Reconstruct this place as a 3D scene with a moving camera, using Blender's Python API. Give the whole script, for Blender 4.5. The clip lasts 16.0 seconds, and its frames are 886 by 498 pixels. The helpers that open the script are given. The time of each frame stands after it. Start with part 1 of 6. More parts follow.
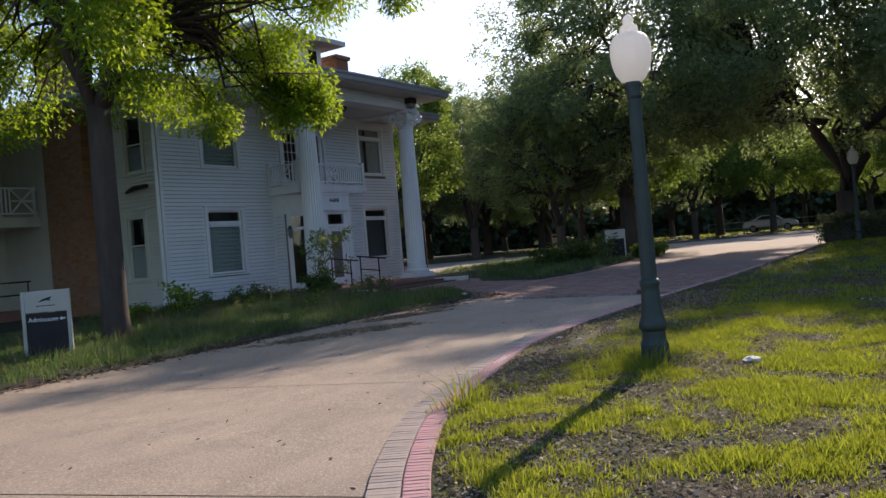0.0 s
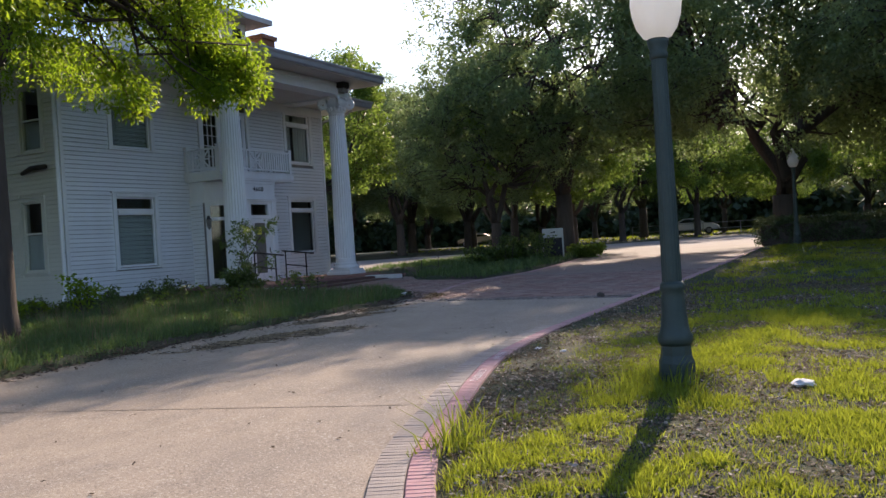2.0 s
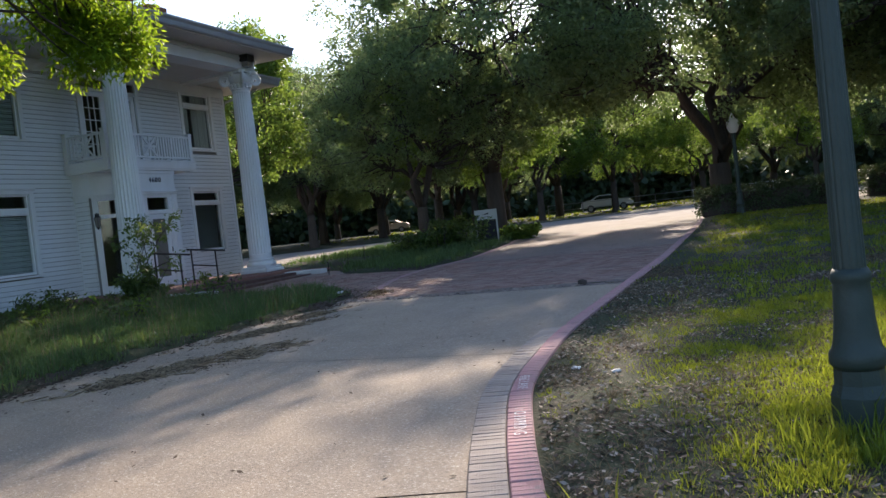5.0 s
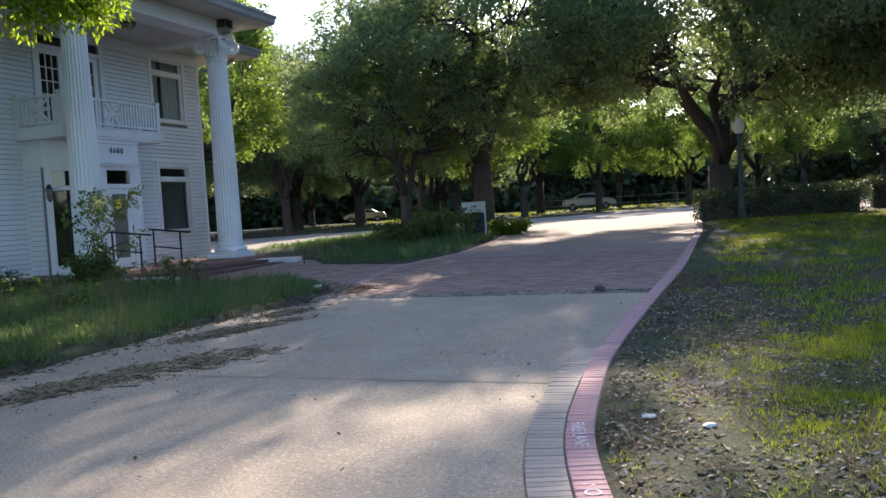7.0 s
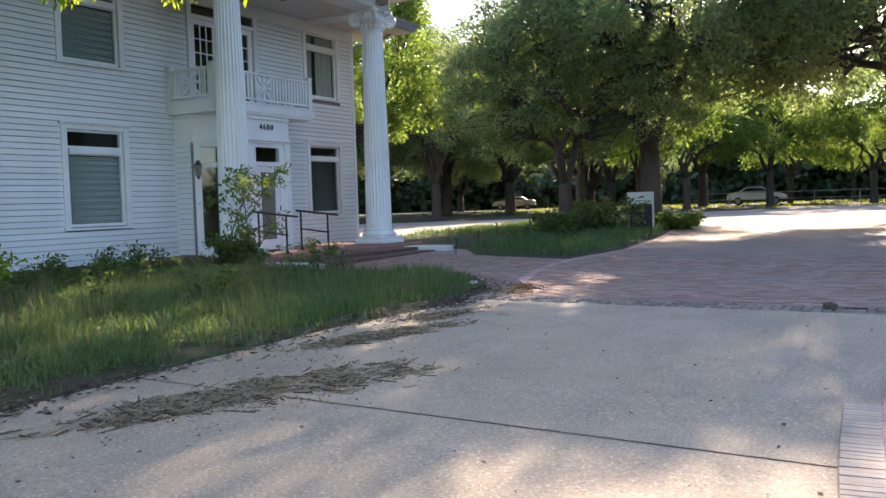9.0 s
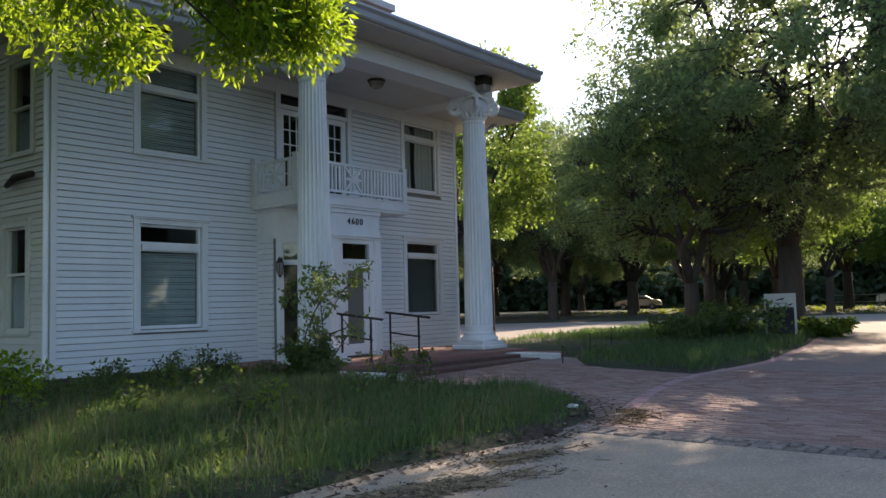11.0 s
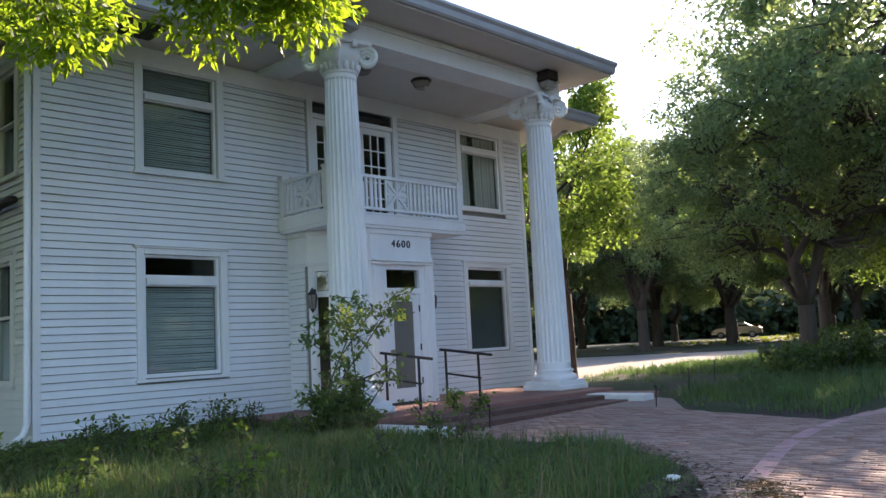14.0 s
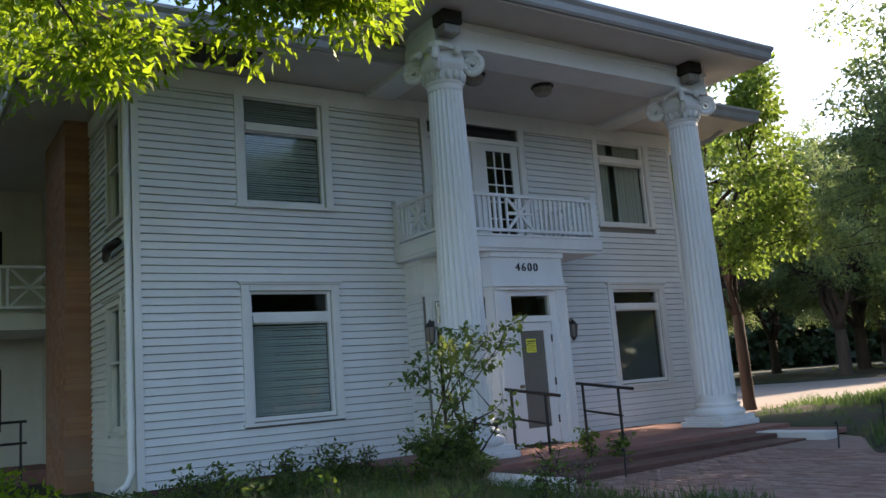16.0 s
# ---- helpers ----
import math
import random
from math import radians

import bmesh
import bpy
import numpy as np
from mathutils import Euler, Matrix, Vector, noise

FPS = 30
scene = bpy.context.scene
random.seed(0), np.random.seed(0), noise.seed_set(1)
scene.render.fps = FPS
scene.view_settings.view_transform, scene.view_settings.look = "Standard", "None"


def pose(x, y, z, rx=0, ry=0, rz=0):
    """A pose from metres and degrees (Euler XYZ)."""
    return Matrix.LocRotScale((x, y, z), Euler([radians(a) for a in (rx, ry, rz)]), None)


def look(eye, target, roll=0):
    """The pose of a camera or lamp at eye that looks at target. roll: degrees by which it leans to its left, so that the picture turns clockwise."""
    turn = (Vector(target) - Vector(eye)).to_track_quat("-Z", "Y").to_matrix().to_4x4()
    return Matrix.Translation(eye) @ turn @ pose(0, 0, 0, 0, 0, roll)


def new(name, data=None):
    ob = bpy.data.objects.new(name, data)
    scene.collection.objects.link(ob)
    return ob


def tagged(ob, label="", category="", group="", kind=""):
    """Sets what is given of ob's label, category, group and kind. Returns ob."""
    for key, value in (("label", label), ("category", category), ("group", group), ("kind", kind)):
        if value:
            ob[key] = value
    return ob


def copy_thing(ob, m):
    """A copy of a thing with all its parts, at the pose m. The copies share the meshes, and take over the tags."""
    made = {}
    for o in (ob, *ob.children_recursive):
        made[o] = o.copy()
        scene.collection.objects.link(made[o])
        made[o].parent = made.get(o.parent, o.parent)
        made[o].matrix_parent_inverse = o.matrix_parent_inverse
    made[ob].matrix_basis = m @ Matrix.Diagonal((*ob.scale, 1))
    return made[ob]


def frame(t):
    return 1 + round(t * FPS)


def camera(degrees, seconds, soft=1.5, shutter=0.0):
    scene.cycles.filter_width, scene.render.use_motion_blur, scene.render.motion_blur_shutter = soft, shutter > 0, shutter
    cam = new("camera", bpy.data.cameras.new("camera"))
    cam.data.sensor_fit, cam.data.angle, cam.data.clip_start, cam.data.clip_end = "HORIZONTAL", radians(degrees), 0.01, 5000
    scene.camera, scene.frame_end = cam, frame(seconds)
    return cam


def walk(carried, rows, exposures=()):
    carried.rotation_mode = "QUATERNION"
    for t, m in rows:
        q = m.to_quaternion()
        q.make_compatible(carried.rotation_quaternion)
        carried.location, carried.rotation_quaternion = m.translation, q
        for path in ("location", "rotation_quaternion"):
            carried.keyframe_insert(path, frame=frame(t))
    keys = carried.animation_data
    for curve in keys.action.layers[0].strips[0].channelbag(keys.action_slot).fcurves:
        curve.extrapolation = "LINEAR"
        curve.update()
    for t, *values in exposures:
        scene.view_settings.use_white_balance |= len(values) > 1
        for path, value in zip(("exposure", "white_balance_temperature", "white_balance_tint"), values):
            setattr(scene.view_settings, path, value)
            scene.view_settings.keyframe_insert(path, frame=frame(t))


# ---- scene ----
cam = camera(55.2, 16.0)
METRES, EYE, TILT, LEAN, TURN = 15.3, 1.5, 0.0, 0.0, 34.0
ROWS = [
    (0.0, 0.0, 0.0, 0.0, -0.0, -0.01, 4.73),
    (0.5, -0.0097, 0.0287, -0.001, -2.56, -0.3, 4.43),
    (1.0, -0.0165, 0.0605, -0.0011, -2.88, -0.22, 3.65),
    (1.5, -0.0245, 0.0902, -0.0022, -3.37, -0.37, 3.38),
    (2.0, -0.0308, 0.1178, -0.0017, -5.57, -0.53, 3.55),
    (2.5, -0.0368, 0.1473, -0.001, -6.76, -0.39, 3.5),
    (3.0, -0.0444, 0.1754, -0.0006, -9.26, -0.68, 3.91),
    (5.5, -0.0571, 0.3364, 0.0016, -12.75, -2.14, 6.76),
    (6.0, -0.0551, 0.3655, 0.0022, -14.02, -2.39, 6.93),
    (6.5, -0.0558, 0.3951, -0.0001, -15.6, -2.98, 6.12),
    (7.0, -0.0561, 0.4269, 0.0005, -13.86, -2.66, 3.64),
    (7.5, -0.0598, 0.4617, 0.0011, -7.45, -0.39, 1.71),
    (8.0, -0.0618, 0.4894, 0.0026, -5.55, -0.02, 1.34),
    (8.5, -0.058, 0.5189, 0.0034, -3.61, -1.02, 0.87),
    (9.0, -0.0553, 0.552, 0.0018, -3.96, -3.04, 1.81),
    (9.5, -0.0469, 0.586, 0.0035, -0.5, -0.79, 1.56),
    (12.0, -0.0134, 0.7562, 0.0069, 5.27, 5.28, 1.33),
    (12.5, -0.0129, 0.7892, 0.0065, 6.68, 6.48, 1.24),
    (13.0, -0.0094, 0.8197, 0.0055, 8.97, 6.71, 1.05),
    (13.5, -0.0095, 0.8481, 0.004, 9.41, 6.25, 2.6),
    (14.0, -0.0068, 0.8738, 0.0052, 10.29, 6.4, 3.04),
    (14.5, -0.0001, 0.9007, 0.0057, 12.65, 6.97, 2.62),
    (15.0, 0.0054, 0.9275, 0.0062, 14.23, 7.93, 2.66),
    (15.5, 0.0179, 0.9529, 0.0054, 17.05, 8.16, 2.31),
    (16.0, 0.0309, 0.9801, 0.008, 22.9, 9.12, 4.37),
]
EXPOSURES = [(0.0, 0.35, 6100, 20), (0.9, 0.65, 6050, 20), (2.0, 0.61, 6050, 20), (2.5, 0.41, 5950, 19), (3.0, 0.33, 5850, 18), (5.5, 0.87, 5850, 15), (7.0, 1.19, 5850, 15), (8.5, 1.4, 6200, 16), (9.0, 1.75, 6350, 18), (9.7, 2.0, 6350, 18), (11.8, 0.55, 6250, 16), (12.6, 0.55, 6250, 17), (13.4, 1.35, 6250, 18), (14.0, 1.67, 6250, 18), (14.5, 0.88, 6250, 18), (15.0, 0.78, 6300, 17), (16.0, 1.22, 6350, 16)]
walk(cam, [(t, pose(0, 0, EYE, TILT, LEAN, TURN) @ pose(METRES * x, METRES * y, METRES * z, 90 + pitch, roll, yaw)) for t, x, y, z, yaw, pitch, roll in ROWS],
     EXPOSURES)

# ---- world, sun, exposure ----
SUN_AZ = (-0.12, 0.99)
SUN_EL = 27.5
world = bpy.data.worlds.new("world")
scene.world = world
world.use_nodes = True
wn = world.node_tree
sky = wn.nodes.new("ShaderNodeTexSky")
sky.sky_type = "NISHITA"
sky.sun_disc = False
sky.sun_elevation = radians(SUN_EL)
sky.sun_rotation = math.atan2(SUN_AZ[0], SUN_AZ[1])
sky.air_density, sky.dust_density, sky.ozone_density = 1.0, 0.8, 1.0
wn.links.new(sky.outputs[0], wn.nodes["Background"].inputs[0])
wn.nodes["Background"].inputs[1].default_value = 0.15
lamp = bpy.data.lights.new("sun", "SUN")
lamp.energy, lamp.angle, lamp.color = 5.0, radians(0.55), (1.0, 0.81, 0.57)
sun = new("sun", lamp)
sd = Vector((SUN_AZ[0], SUN_AZ[1], 0)).normalized() * math.cos(radians(SUN_EL)) + Vector((0, 0, math.sin(radians(SUN_EL))))
sun.matrix_world = look(sd * 60, (0, 0, 0))


# ---- materials ----
def material(name, rough=0.8, metal=0.0):
    m = bpy.data.materials.new(name)
    m.use_nodes = True
    b = m.node_tree.nodes["Principled BSDF"]
    b.inputs["Roughness"].default_value, b.inputs["Metallic"].default_value = rough, metal
    return m, m.node_tree, b


def coords(nt, scale=(1, 1, 1)):
    tc, mp = nt.nodes.new("ShaderNodeTexCoord"), nt.nodes.new("ShaderNodeMapping")
    mp.inputs["Scale"].default_value = scale
    nt.links.new(tc.outputs["Object"], mp.inputs[0])
    return mp.outputs[0]


def noise_of(nt, vec, scale, detail=4.0, rough=0.6):
    n = nt.nodes.new("ShaderNodeTexNoise")
    n.inputs["Scale"].default_value, n.inputs["Detail"].default_value, n.inputs["Roughness"].default_value = scale, detail, rough
    nt.links.new(vec, n.inputs["Vector"])
    return n.outputs[0]


def ramp(nt, fac, stops):
    r = nt.nodes.new("ShaderNodeValToRGB")
    while len(r.color_ramp.elements) < len(stops):
        r.color_ramp.elements.new(0.5)
    for e, (p, c) in zip(r.color_ramp.elements, stops):
        e.position, e.color = p, (*c, 1) if len(c) == 3 else c
    nt.links.new(fac, r.inputs[0])
    return r.outputs[0]


def mix(nt, fac, a, b, kind="MIX"):
    n = nt.nodes.new("ShaderNodeMix")
    n.data_type, n.blend_type = "RGBA", kind
    for sock, v in ((n.inputs[0], fac), (n.inputs[6], a), (n.inputs[7], b)):
        if isinstance(v, (int, float)):
            sock.default_value = v
        elif isinstance(v, tuple):
            sock.default_value = (*v, 1)
        else:
            nt.links.new(v, sock)
    return n.outputs[2]


def bump(nt, bsdf, height, strength=0.3, distance=0.02):
    n = nt.nodes.new("ShaderNodeBump")
    n.inputs["Strength"].default_value, n.inputs["Distance"].default_value = strength, distance
    nt.links.new(height, n.inputs["Height"])
    nt.links.new(n.outputs[0], bsdf.inputs["Normal"])


def random_of(nt):
    return nt.nodes.new("ShaderNodeObjectInfo").outputs["Random"]


def island_of(nt):
    return nt.nodes.new("ShaderNodeNewGeometry").outputs["Random Per Island"]


def simple(name, dark, light, scale=6.0, rough=0.7, metal=0.0, bumps=0.2, fine=60.0, per_object=0.0, stretch=(1, 1, 1)):
    """Two-scale procedural surface between two colours."""
    m, nt, b = material(name, rough, metal)
    v = coords(nt, stretch)
    big, small = noise_of(nt, v, scale), noise_of(nt, v, fine, 3.0)
    c = mix(nt, small, ramp(nt, big, [(0.3, dark), (0.7, light)]), tuple(0.5 * (x + y) for x, y in zip(dark, light)))
    if per_object:
        tone = ramp(nt, random_of(nt), [(0.0, (1 - per_object,) * 3), (1.0, (1 + per_object * 0.4,) * 3)])
        c = mix(nt, 1.0, c, tone, "MULTIPLY")
    nt.links.new(c, b.inputs["Base Color"])
    bump(nt, b, small, bumps, 0.01)
    return m


def painted_wood(name, base=(0.78, 0.79, 0.80), dirt=(0.42, 0.40, 0.36), per_object=0.0):
    """Old white paint with grime streaks and faint grain."""
    m, nt, b = material(name, 0.55)
    v = coords(nt)
    big = noise_of(nt, coords(nt, (1, 1, 0.35)), 1.1, 6.0, 0.65)
    spots = noise_of(nt, v, 14.0, 5.0, 0.7)
    c = mix(nt, ramp(nt, big, [(0.45, (0, 0, 0)), (0.8, (0.35, 0.35, 0.35))]), base, dirt)
    c = mix(nt, ramp(nt, spots, [(0.62, (0, 0, 0)), (0.78, (0.5, 0.5, 0.5))]), c, dirt)
    if per_object:
        c = mix(nt, 1.0, c, ramp(nt, random_of(nt), [(0.0, (1 - per_object,) * 3), (1.0, (1, 1, 1))]), "MULTIPLY")
    nt.links.new(c, b.inputs["Base Color"])
    bump(nt, b, noise_of(nt, coords(nt, (30, 3, 60)), 3.0), 0.12, 0.004)
    return m


WHITE = painted_wood("white_paint")
SIDING = painted_wood("white_siding", (0.76, 0.78, 0.80), (0.40, 0.38, 0.34), 0.07)
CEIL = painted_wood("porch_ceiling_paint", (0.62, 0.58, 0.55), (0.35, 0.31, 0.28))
# dark sheathing: shadow and dirt of the board gaps put into its colour
WALL_BACK = painted_wood("gap_shade_sheathing", (0.22, 0.21, 0.20), (0.10, 0.09, 0.08))
# white paint toned darker and greener: tree shade put into the colour
SIDE_SHADED = painted_wood("shade_toned_side_paint", (0.62, 0.62, 0.55), (0.33, 0.32, 0.27), 0.07)
GUTTER = simple("gutter_metal", (0.30, 0.30, 0.31), (0.42, 0.42, 0.43), 3, 0.5, 0.3, 0.1)
SHINGLE = simple("roof_shingle", (0.07, 0.07, 0.065), (0.15, 0.14, 0.13), 5, 0.9)
BLACK = simple("black_painted_iron", (0.012, 0.012, 0.014), (0.03, 0.03, 0.03), 8, 0.45, 0.2, 0.15)
BRONZE = simple("dark_bronze_metal", (0.02, 0.016, 0.013), (0.05, 0.04, 0.033), 8, 0.5, 0.4, 0.1)
CHROME = simple("worn_brass", (0.25, 0.21, 0.13), (0.4, 0.35, 0.25), 30, 0.35, 0.9, 0.1)
POST_GREEN = simple("green_grey_iron", (0.022, 0.037, 0.032), (0.05, 0.072, 0.062), 5, 0.55, 0.1, 0.35, 35)
BLIND = simple("blind_slat", (0.70, 0.72, 0.72), (0.80, 0.81, 0.80), 3, 0.5, 0, 0.05)
CURTAIN = simple("curtain_cloth", (0.66, 0.63, 0.60), (0.78, 0.74, 0.70), 4, 0.9, 0, 0.2)
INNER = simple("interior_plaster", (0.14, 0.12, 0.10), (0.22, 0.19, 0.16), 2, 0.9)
RED_BRICK = simple("red_brick", (0.14, 0.06, 0.038), (0.30, 0.14, 0.085), 9, 0.9, 0, 0.5, 70, 0.35)
PORCH_RED = simple("red_porch_concrete", (0.20, 0.09, 0.075), (0.33, 0.18, 0.15), 3, 0.8, 0, 0.4)
STEP_RED = simple("dark_red_step", (0.060, 0.030, 0.024), (0.176, 0.096, 0.080), 4, 0.85, 0, 0.5)
GUTTER_BRICK = simple("grey_paving_brick", (0.29, 0.24, 0.205), (0.48, 0.415, 0.36), 9, 0.9, 0, 0.6, 80, 0.14)
CONCRETE_WHITE = simple("whitewashed_concrete", (0.55, 0.54, 0.52), (0.75, 0.74, 0.72), 5, 0.8, 0, 0.4)
MORTAR = simple("mortar", (0.17, 0.14, 0.12), (0.28, 0.24, 0.21), 20, 0.95)
SIGN_BLACK = simple("sign_black", (0.010, 0.010, 0.011), (0.022, 0.022, 0.024), 4, 0.8, 0, 0.05)
SIGN_WHITE = simple("sign_white", (0.36, 0.37, 0.32), (0.46, 0.47, 0.42), 4, 0.5, 0, 0.05)
LETTER = simple("white_letter", (0.7, 0.7, 0.68), (0.78, 0.78, 0.76), 10, 0.6, 0, 0.05)
YELLOW = simple("yellow_paper", (0.75, 0.68, 0.05), (0.85, 0.78, 0.10), 10, 0.7, 0, 0.05)
BARK = simple("dark_bark", (0.035, 0.027, 0.022), (0.10, 0.08, 0.065), 7, 0.95, 0, 1.0, 26, 0, (1, 1, 0.2))
BARK_RED = simple("reddish_bark", (0.030, 0.017, 0.012), (0.066, 0.039, 0.030), 7, 0.95, 0, 1.0, 26, 0, (1, 1, 0.2))
STRAW = simple("dry_straw", (0.16, 0.12, 0.075), (0.40, 0.32, 0.20), 3, 0.9, 0, 0.1)
RUBBER = simple("tyre_rubber", (0.012, 0.012, 0.012), (0.03, 0.03, 0.03), 8, 0.8)
CAR_WHITE = simple("white_car_paint", (0.70, 0.71, 0.72), (0.76, 0.77, 0.78), 1, 0.2, 0, 0.0)
CAR_TAN = simple("tan_car_paint", (0.34, 0.30, 0.24), (0.40, 0.35, 0.28), 1, 0.25, 0.3, 0.0)


def glass_material(name, tint, gloss_rough=0.02):
    m = bpy.data.materials.new(name)
    m.use_nodes = True
    nt = m.node_tree
    nt.nodes.remove(nt.nodes["Principled BSDF"])
    tr, gl, mx = (nt.nodes.new(k) for k in ("ShaderNodeBsdfTransparent", "ShaderNodeBsdfGlossy", "ShaderNodeMixShader"))
    mx.inputs[0].default_value = 0.055
    tr.inputs[0].default_value = (*tint, 1)
    gl.inputs["Roughness"].default_value = gloss_rough
    nt.links.new(tr.outputs[0], mx.inputs[1])
    nt.links.new(gl.outputs[0], mx.inputs[2])
    nt.links.new(mx.outputs[0], nt.nodes["Material Output"].inputs[0])
    return m


# opaque grey pane: the door glass's reflection put into its base colour
REFLECTION_GREY = simple("reflection_grey_door_glass", (0.15, 0.14, 0.125), (0.21, 0.20, 0.18), 2, 0.12, 0, 0.0)
GLASS_MILK = simple("clouded_lamp_glass", (0.20, 0.18, 0.16), (0.30, 0.28, 0.25), 8, 0.25, 0, 0.1)
GLASS = glass_material("window_glass", (0.80, 0.84, 0.83))
DARK_GLASS = glass_material("car_glass", (0.06, 0.07, 0.07))


def globe_material():
    m, nt, b = material("milky_globe", 0.35)
    b.inputs["Base Color"].default_value = (0.85, 0.85, 0.82, 1)
    t, mx = nt.nodes.new("ShaderNodeBsdfTranslucent"), nt.nodes.new("ShaderNodeMixShader")
    t.inputs[0].default_value = (0.95, 0.95, 0.92, 1)
    mx.inputs[0].default_value = 0.6
    nt.links.new(b.outputs[0], mx.inputs[1])
    nt.links.new(t.outputs[0], mx.inputs[2])
    nt.links.new(mx.outputs[0], nt.nodes["Material Output"].inputs[0])
    bump(nt, b, noise_of(nt, coords(nt), 45.0), 0.5, 0.01)
    return m


GLOBE = globe_material()


def leaf_material(name, dark, light, through_colour, amount=0.5, rough=0.5):
    m, nt, b = material(name, rough)
    r = island_of(nt)
    c = ramp(nt, r, [(0.0, dark), (1.0, light)])
    nt.links.new(c, b.inputs["Base Color"])
    b.inputs["Specular IOR Level"].default_value = 0.35
    t, mx = nt.nodes.new("ShaderNodeBsdfTranslucent"), nt.nodes.new("ShaderNodeMixShader")
    nt.links.new(ramp(nt, r, [(0.0, tuple(x * 0.6 for x in through_colour)), (1.0, through_colour)]), t.inputs[0])
    mx.inputs[0].default_value = amount
    nt.links.new(b.outputs[0], mx.inputs[1])
    nt.links.new(t.outputs[0], mx.inputs[2])
    nt.links.new(mx.outputs[0], nt.nodes["Material Output"].inputs[0])
    return m


LEAF_PECAN = leaf_material("pecan_leaf", (0.035, 0.10, 0.012), (0.09, 0.20, 0.022), (0.50, 0.70, 0.03), 0.56)
LEAF_DARK = leaf_material("oak_leaf", (0.052, 0.095, 0.05), (0.12, 0.17, 0.088), (0.42, 0.55, 0.19), 0.5)
LEAF_FAR = leaf_material("far_wood_leaf", (0.035, 0.06, 0.025), (0.08, 0.115, 0.05), (0.2, 0.26, 0.08), 0.15)
LEAF_LIGHT = leaf_material("light_leaf", (0.05, 0.11, 0.02), (0.11, 0.19, 0.035), (0.33, 0.47, 0.07), 0.55)
LEAF_SHRUB = leaf_material("shrub_leaf", (0.04, 0.08, 0.025), (0.10, 0.16, 0.05), (0.28, 0.38, 0.08), 0.45)
GRASS = leaf_material("grass_blade", (0.035, 0.075, 0.016), (0.10, 0.16, 0.03), (0.48, 0.56, 0.04), 0.5, 0.6)
DRY_GRASS = leaf_material("dry_grass_blade", (0.07, 0.055, 0.03), (0.30, 0.24, 0.145), (0.30, 0.24, 0.12), 0.3, 0.8)
GRASS_TALL = leaf_material("tall_grass_blade", (0.05, 0.095, 0.04), (0.11, 0.17, 0.065), (0.20, 0.32, 0.08), 0.4, 0.6)
LITTER_PALE = leaf_material("bleached_leaf", (0.16, 0.13, 0.10), (0.52, 0.45, 0.37), (0.25, 0.19, 0.12), 0.2, 0.8)
LITTER = leaf_material("dead_leaf", (0.03, 0.02, 0.014), (0.15, 0.115, 0.085), (0.16, 0.10, 0.05), 0.2, 0.8)


def ground_material():
    m, nt, b = material("soil_and_turf", 0.95)
    v = coords(nt)
    patch, fine = noise_of(nt, v, 0.5, 6.0, 0.6), noise_of(nt, v, 22.0, 5.0, 0.7)
    soil = ramp(nt, fine, [(0.3, (0.018, 0.013, 0.009)), (0.7, (0.075, 0.057, 0.04))])
    turf = ramp(nt, fine, [(0.3, (0.014, 0.024, 0.007)), (0.7, (0.042, 0.062, 0.018))])
    nt.links.new(mix(nt, ramp(nt, patch, [(0.38, (0, 0, 0)), (0.52, (1, 1, 1))]), soil, turf), b.inputs["Base Color"])
    bump(nt, b, fine, 0.8, 0.03)
    return m


def concrete_material():
    m, nt, b = material("drive_concrete", 0.85)
    v = coords(nt)
    big, mid, grit = noise_of(nt, v, 0.35, 5.0), noise_of(nt, v, 3.0, 6.0, 0.7), noise_of(nt, v, 140.0, 2.0)
    c = ramp(nt, big, [(0.35, (0.32, 0.255, 0.19)), (0.65, (0.42, 0.34, 0.255))])
    c = mix(nt, ramp(nt, mid, [(0.5, (0, 0, 0)), (0.75, (0.55, 0.55, 0.55))]), c, (0.24, 0.20, 0.16))
    worn = noise_of(nt, coords(nt, (0.8, 0.35, 1)), 1.3, 8.0, 0.72)
    c = mix(nt, ramp(nt, worn, [(0.38, (0.4, 0.4, 0.4)), (0.52, (0, 0, 0))]), c, (0.20, 0.175, 0.15))
    c = mix(nt, ramp(nt, grit, [(0.35, (0.45, 0.45, 0.45)), (0.5, (0, 0, 0))]), c, (0.17, 0.14, 0.11))
    c = mix(nt, ramp(nt, grit, [(0.66, (0, 0, 0)), (0.74, (0.6, 0.6, 0.6))]), c, (0.55, 0.50, 0.43))
    stone = noise_of(nt, v, 46.0, 3.0, 0.7)
    c = mix(nt, ramp(nt, stone, [(0.56, (0, 0, 0)), (0.66, (0.75, 0.75, 0.75))]), c, (0.58, 0.52, 0.44))
    c = mix(nt, ramp(nt, stone, [(0.34, (0.7, 0.7, 0.7)), (0.43, (0, 0, 0))]), c, (0.15, 0.125, 0.10))
    nt.links.new(c, b.inputs["Base Color"])
    bump(nt, b, stone, 0.6, 0.01)
    return m


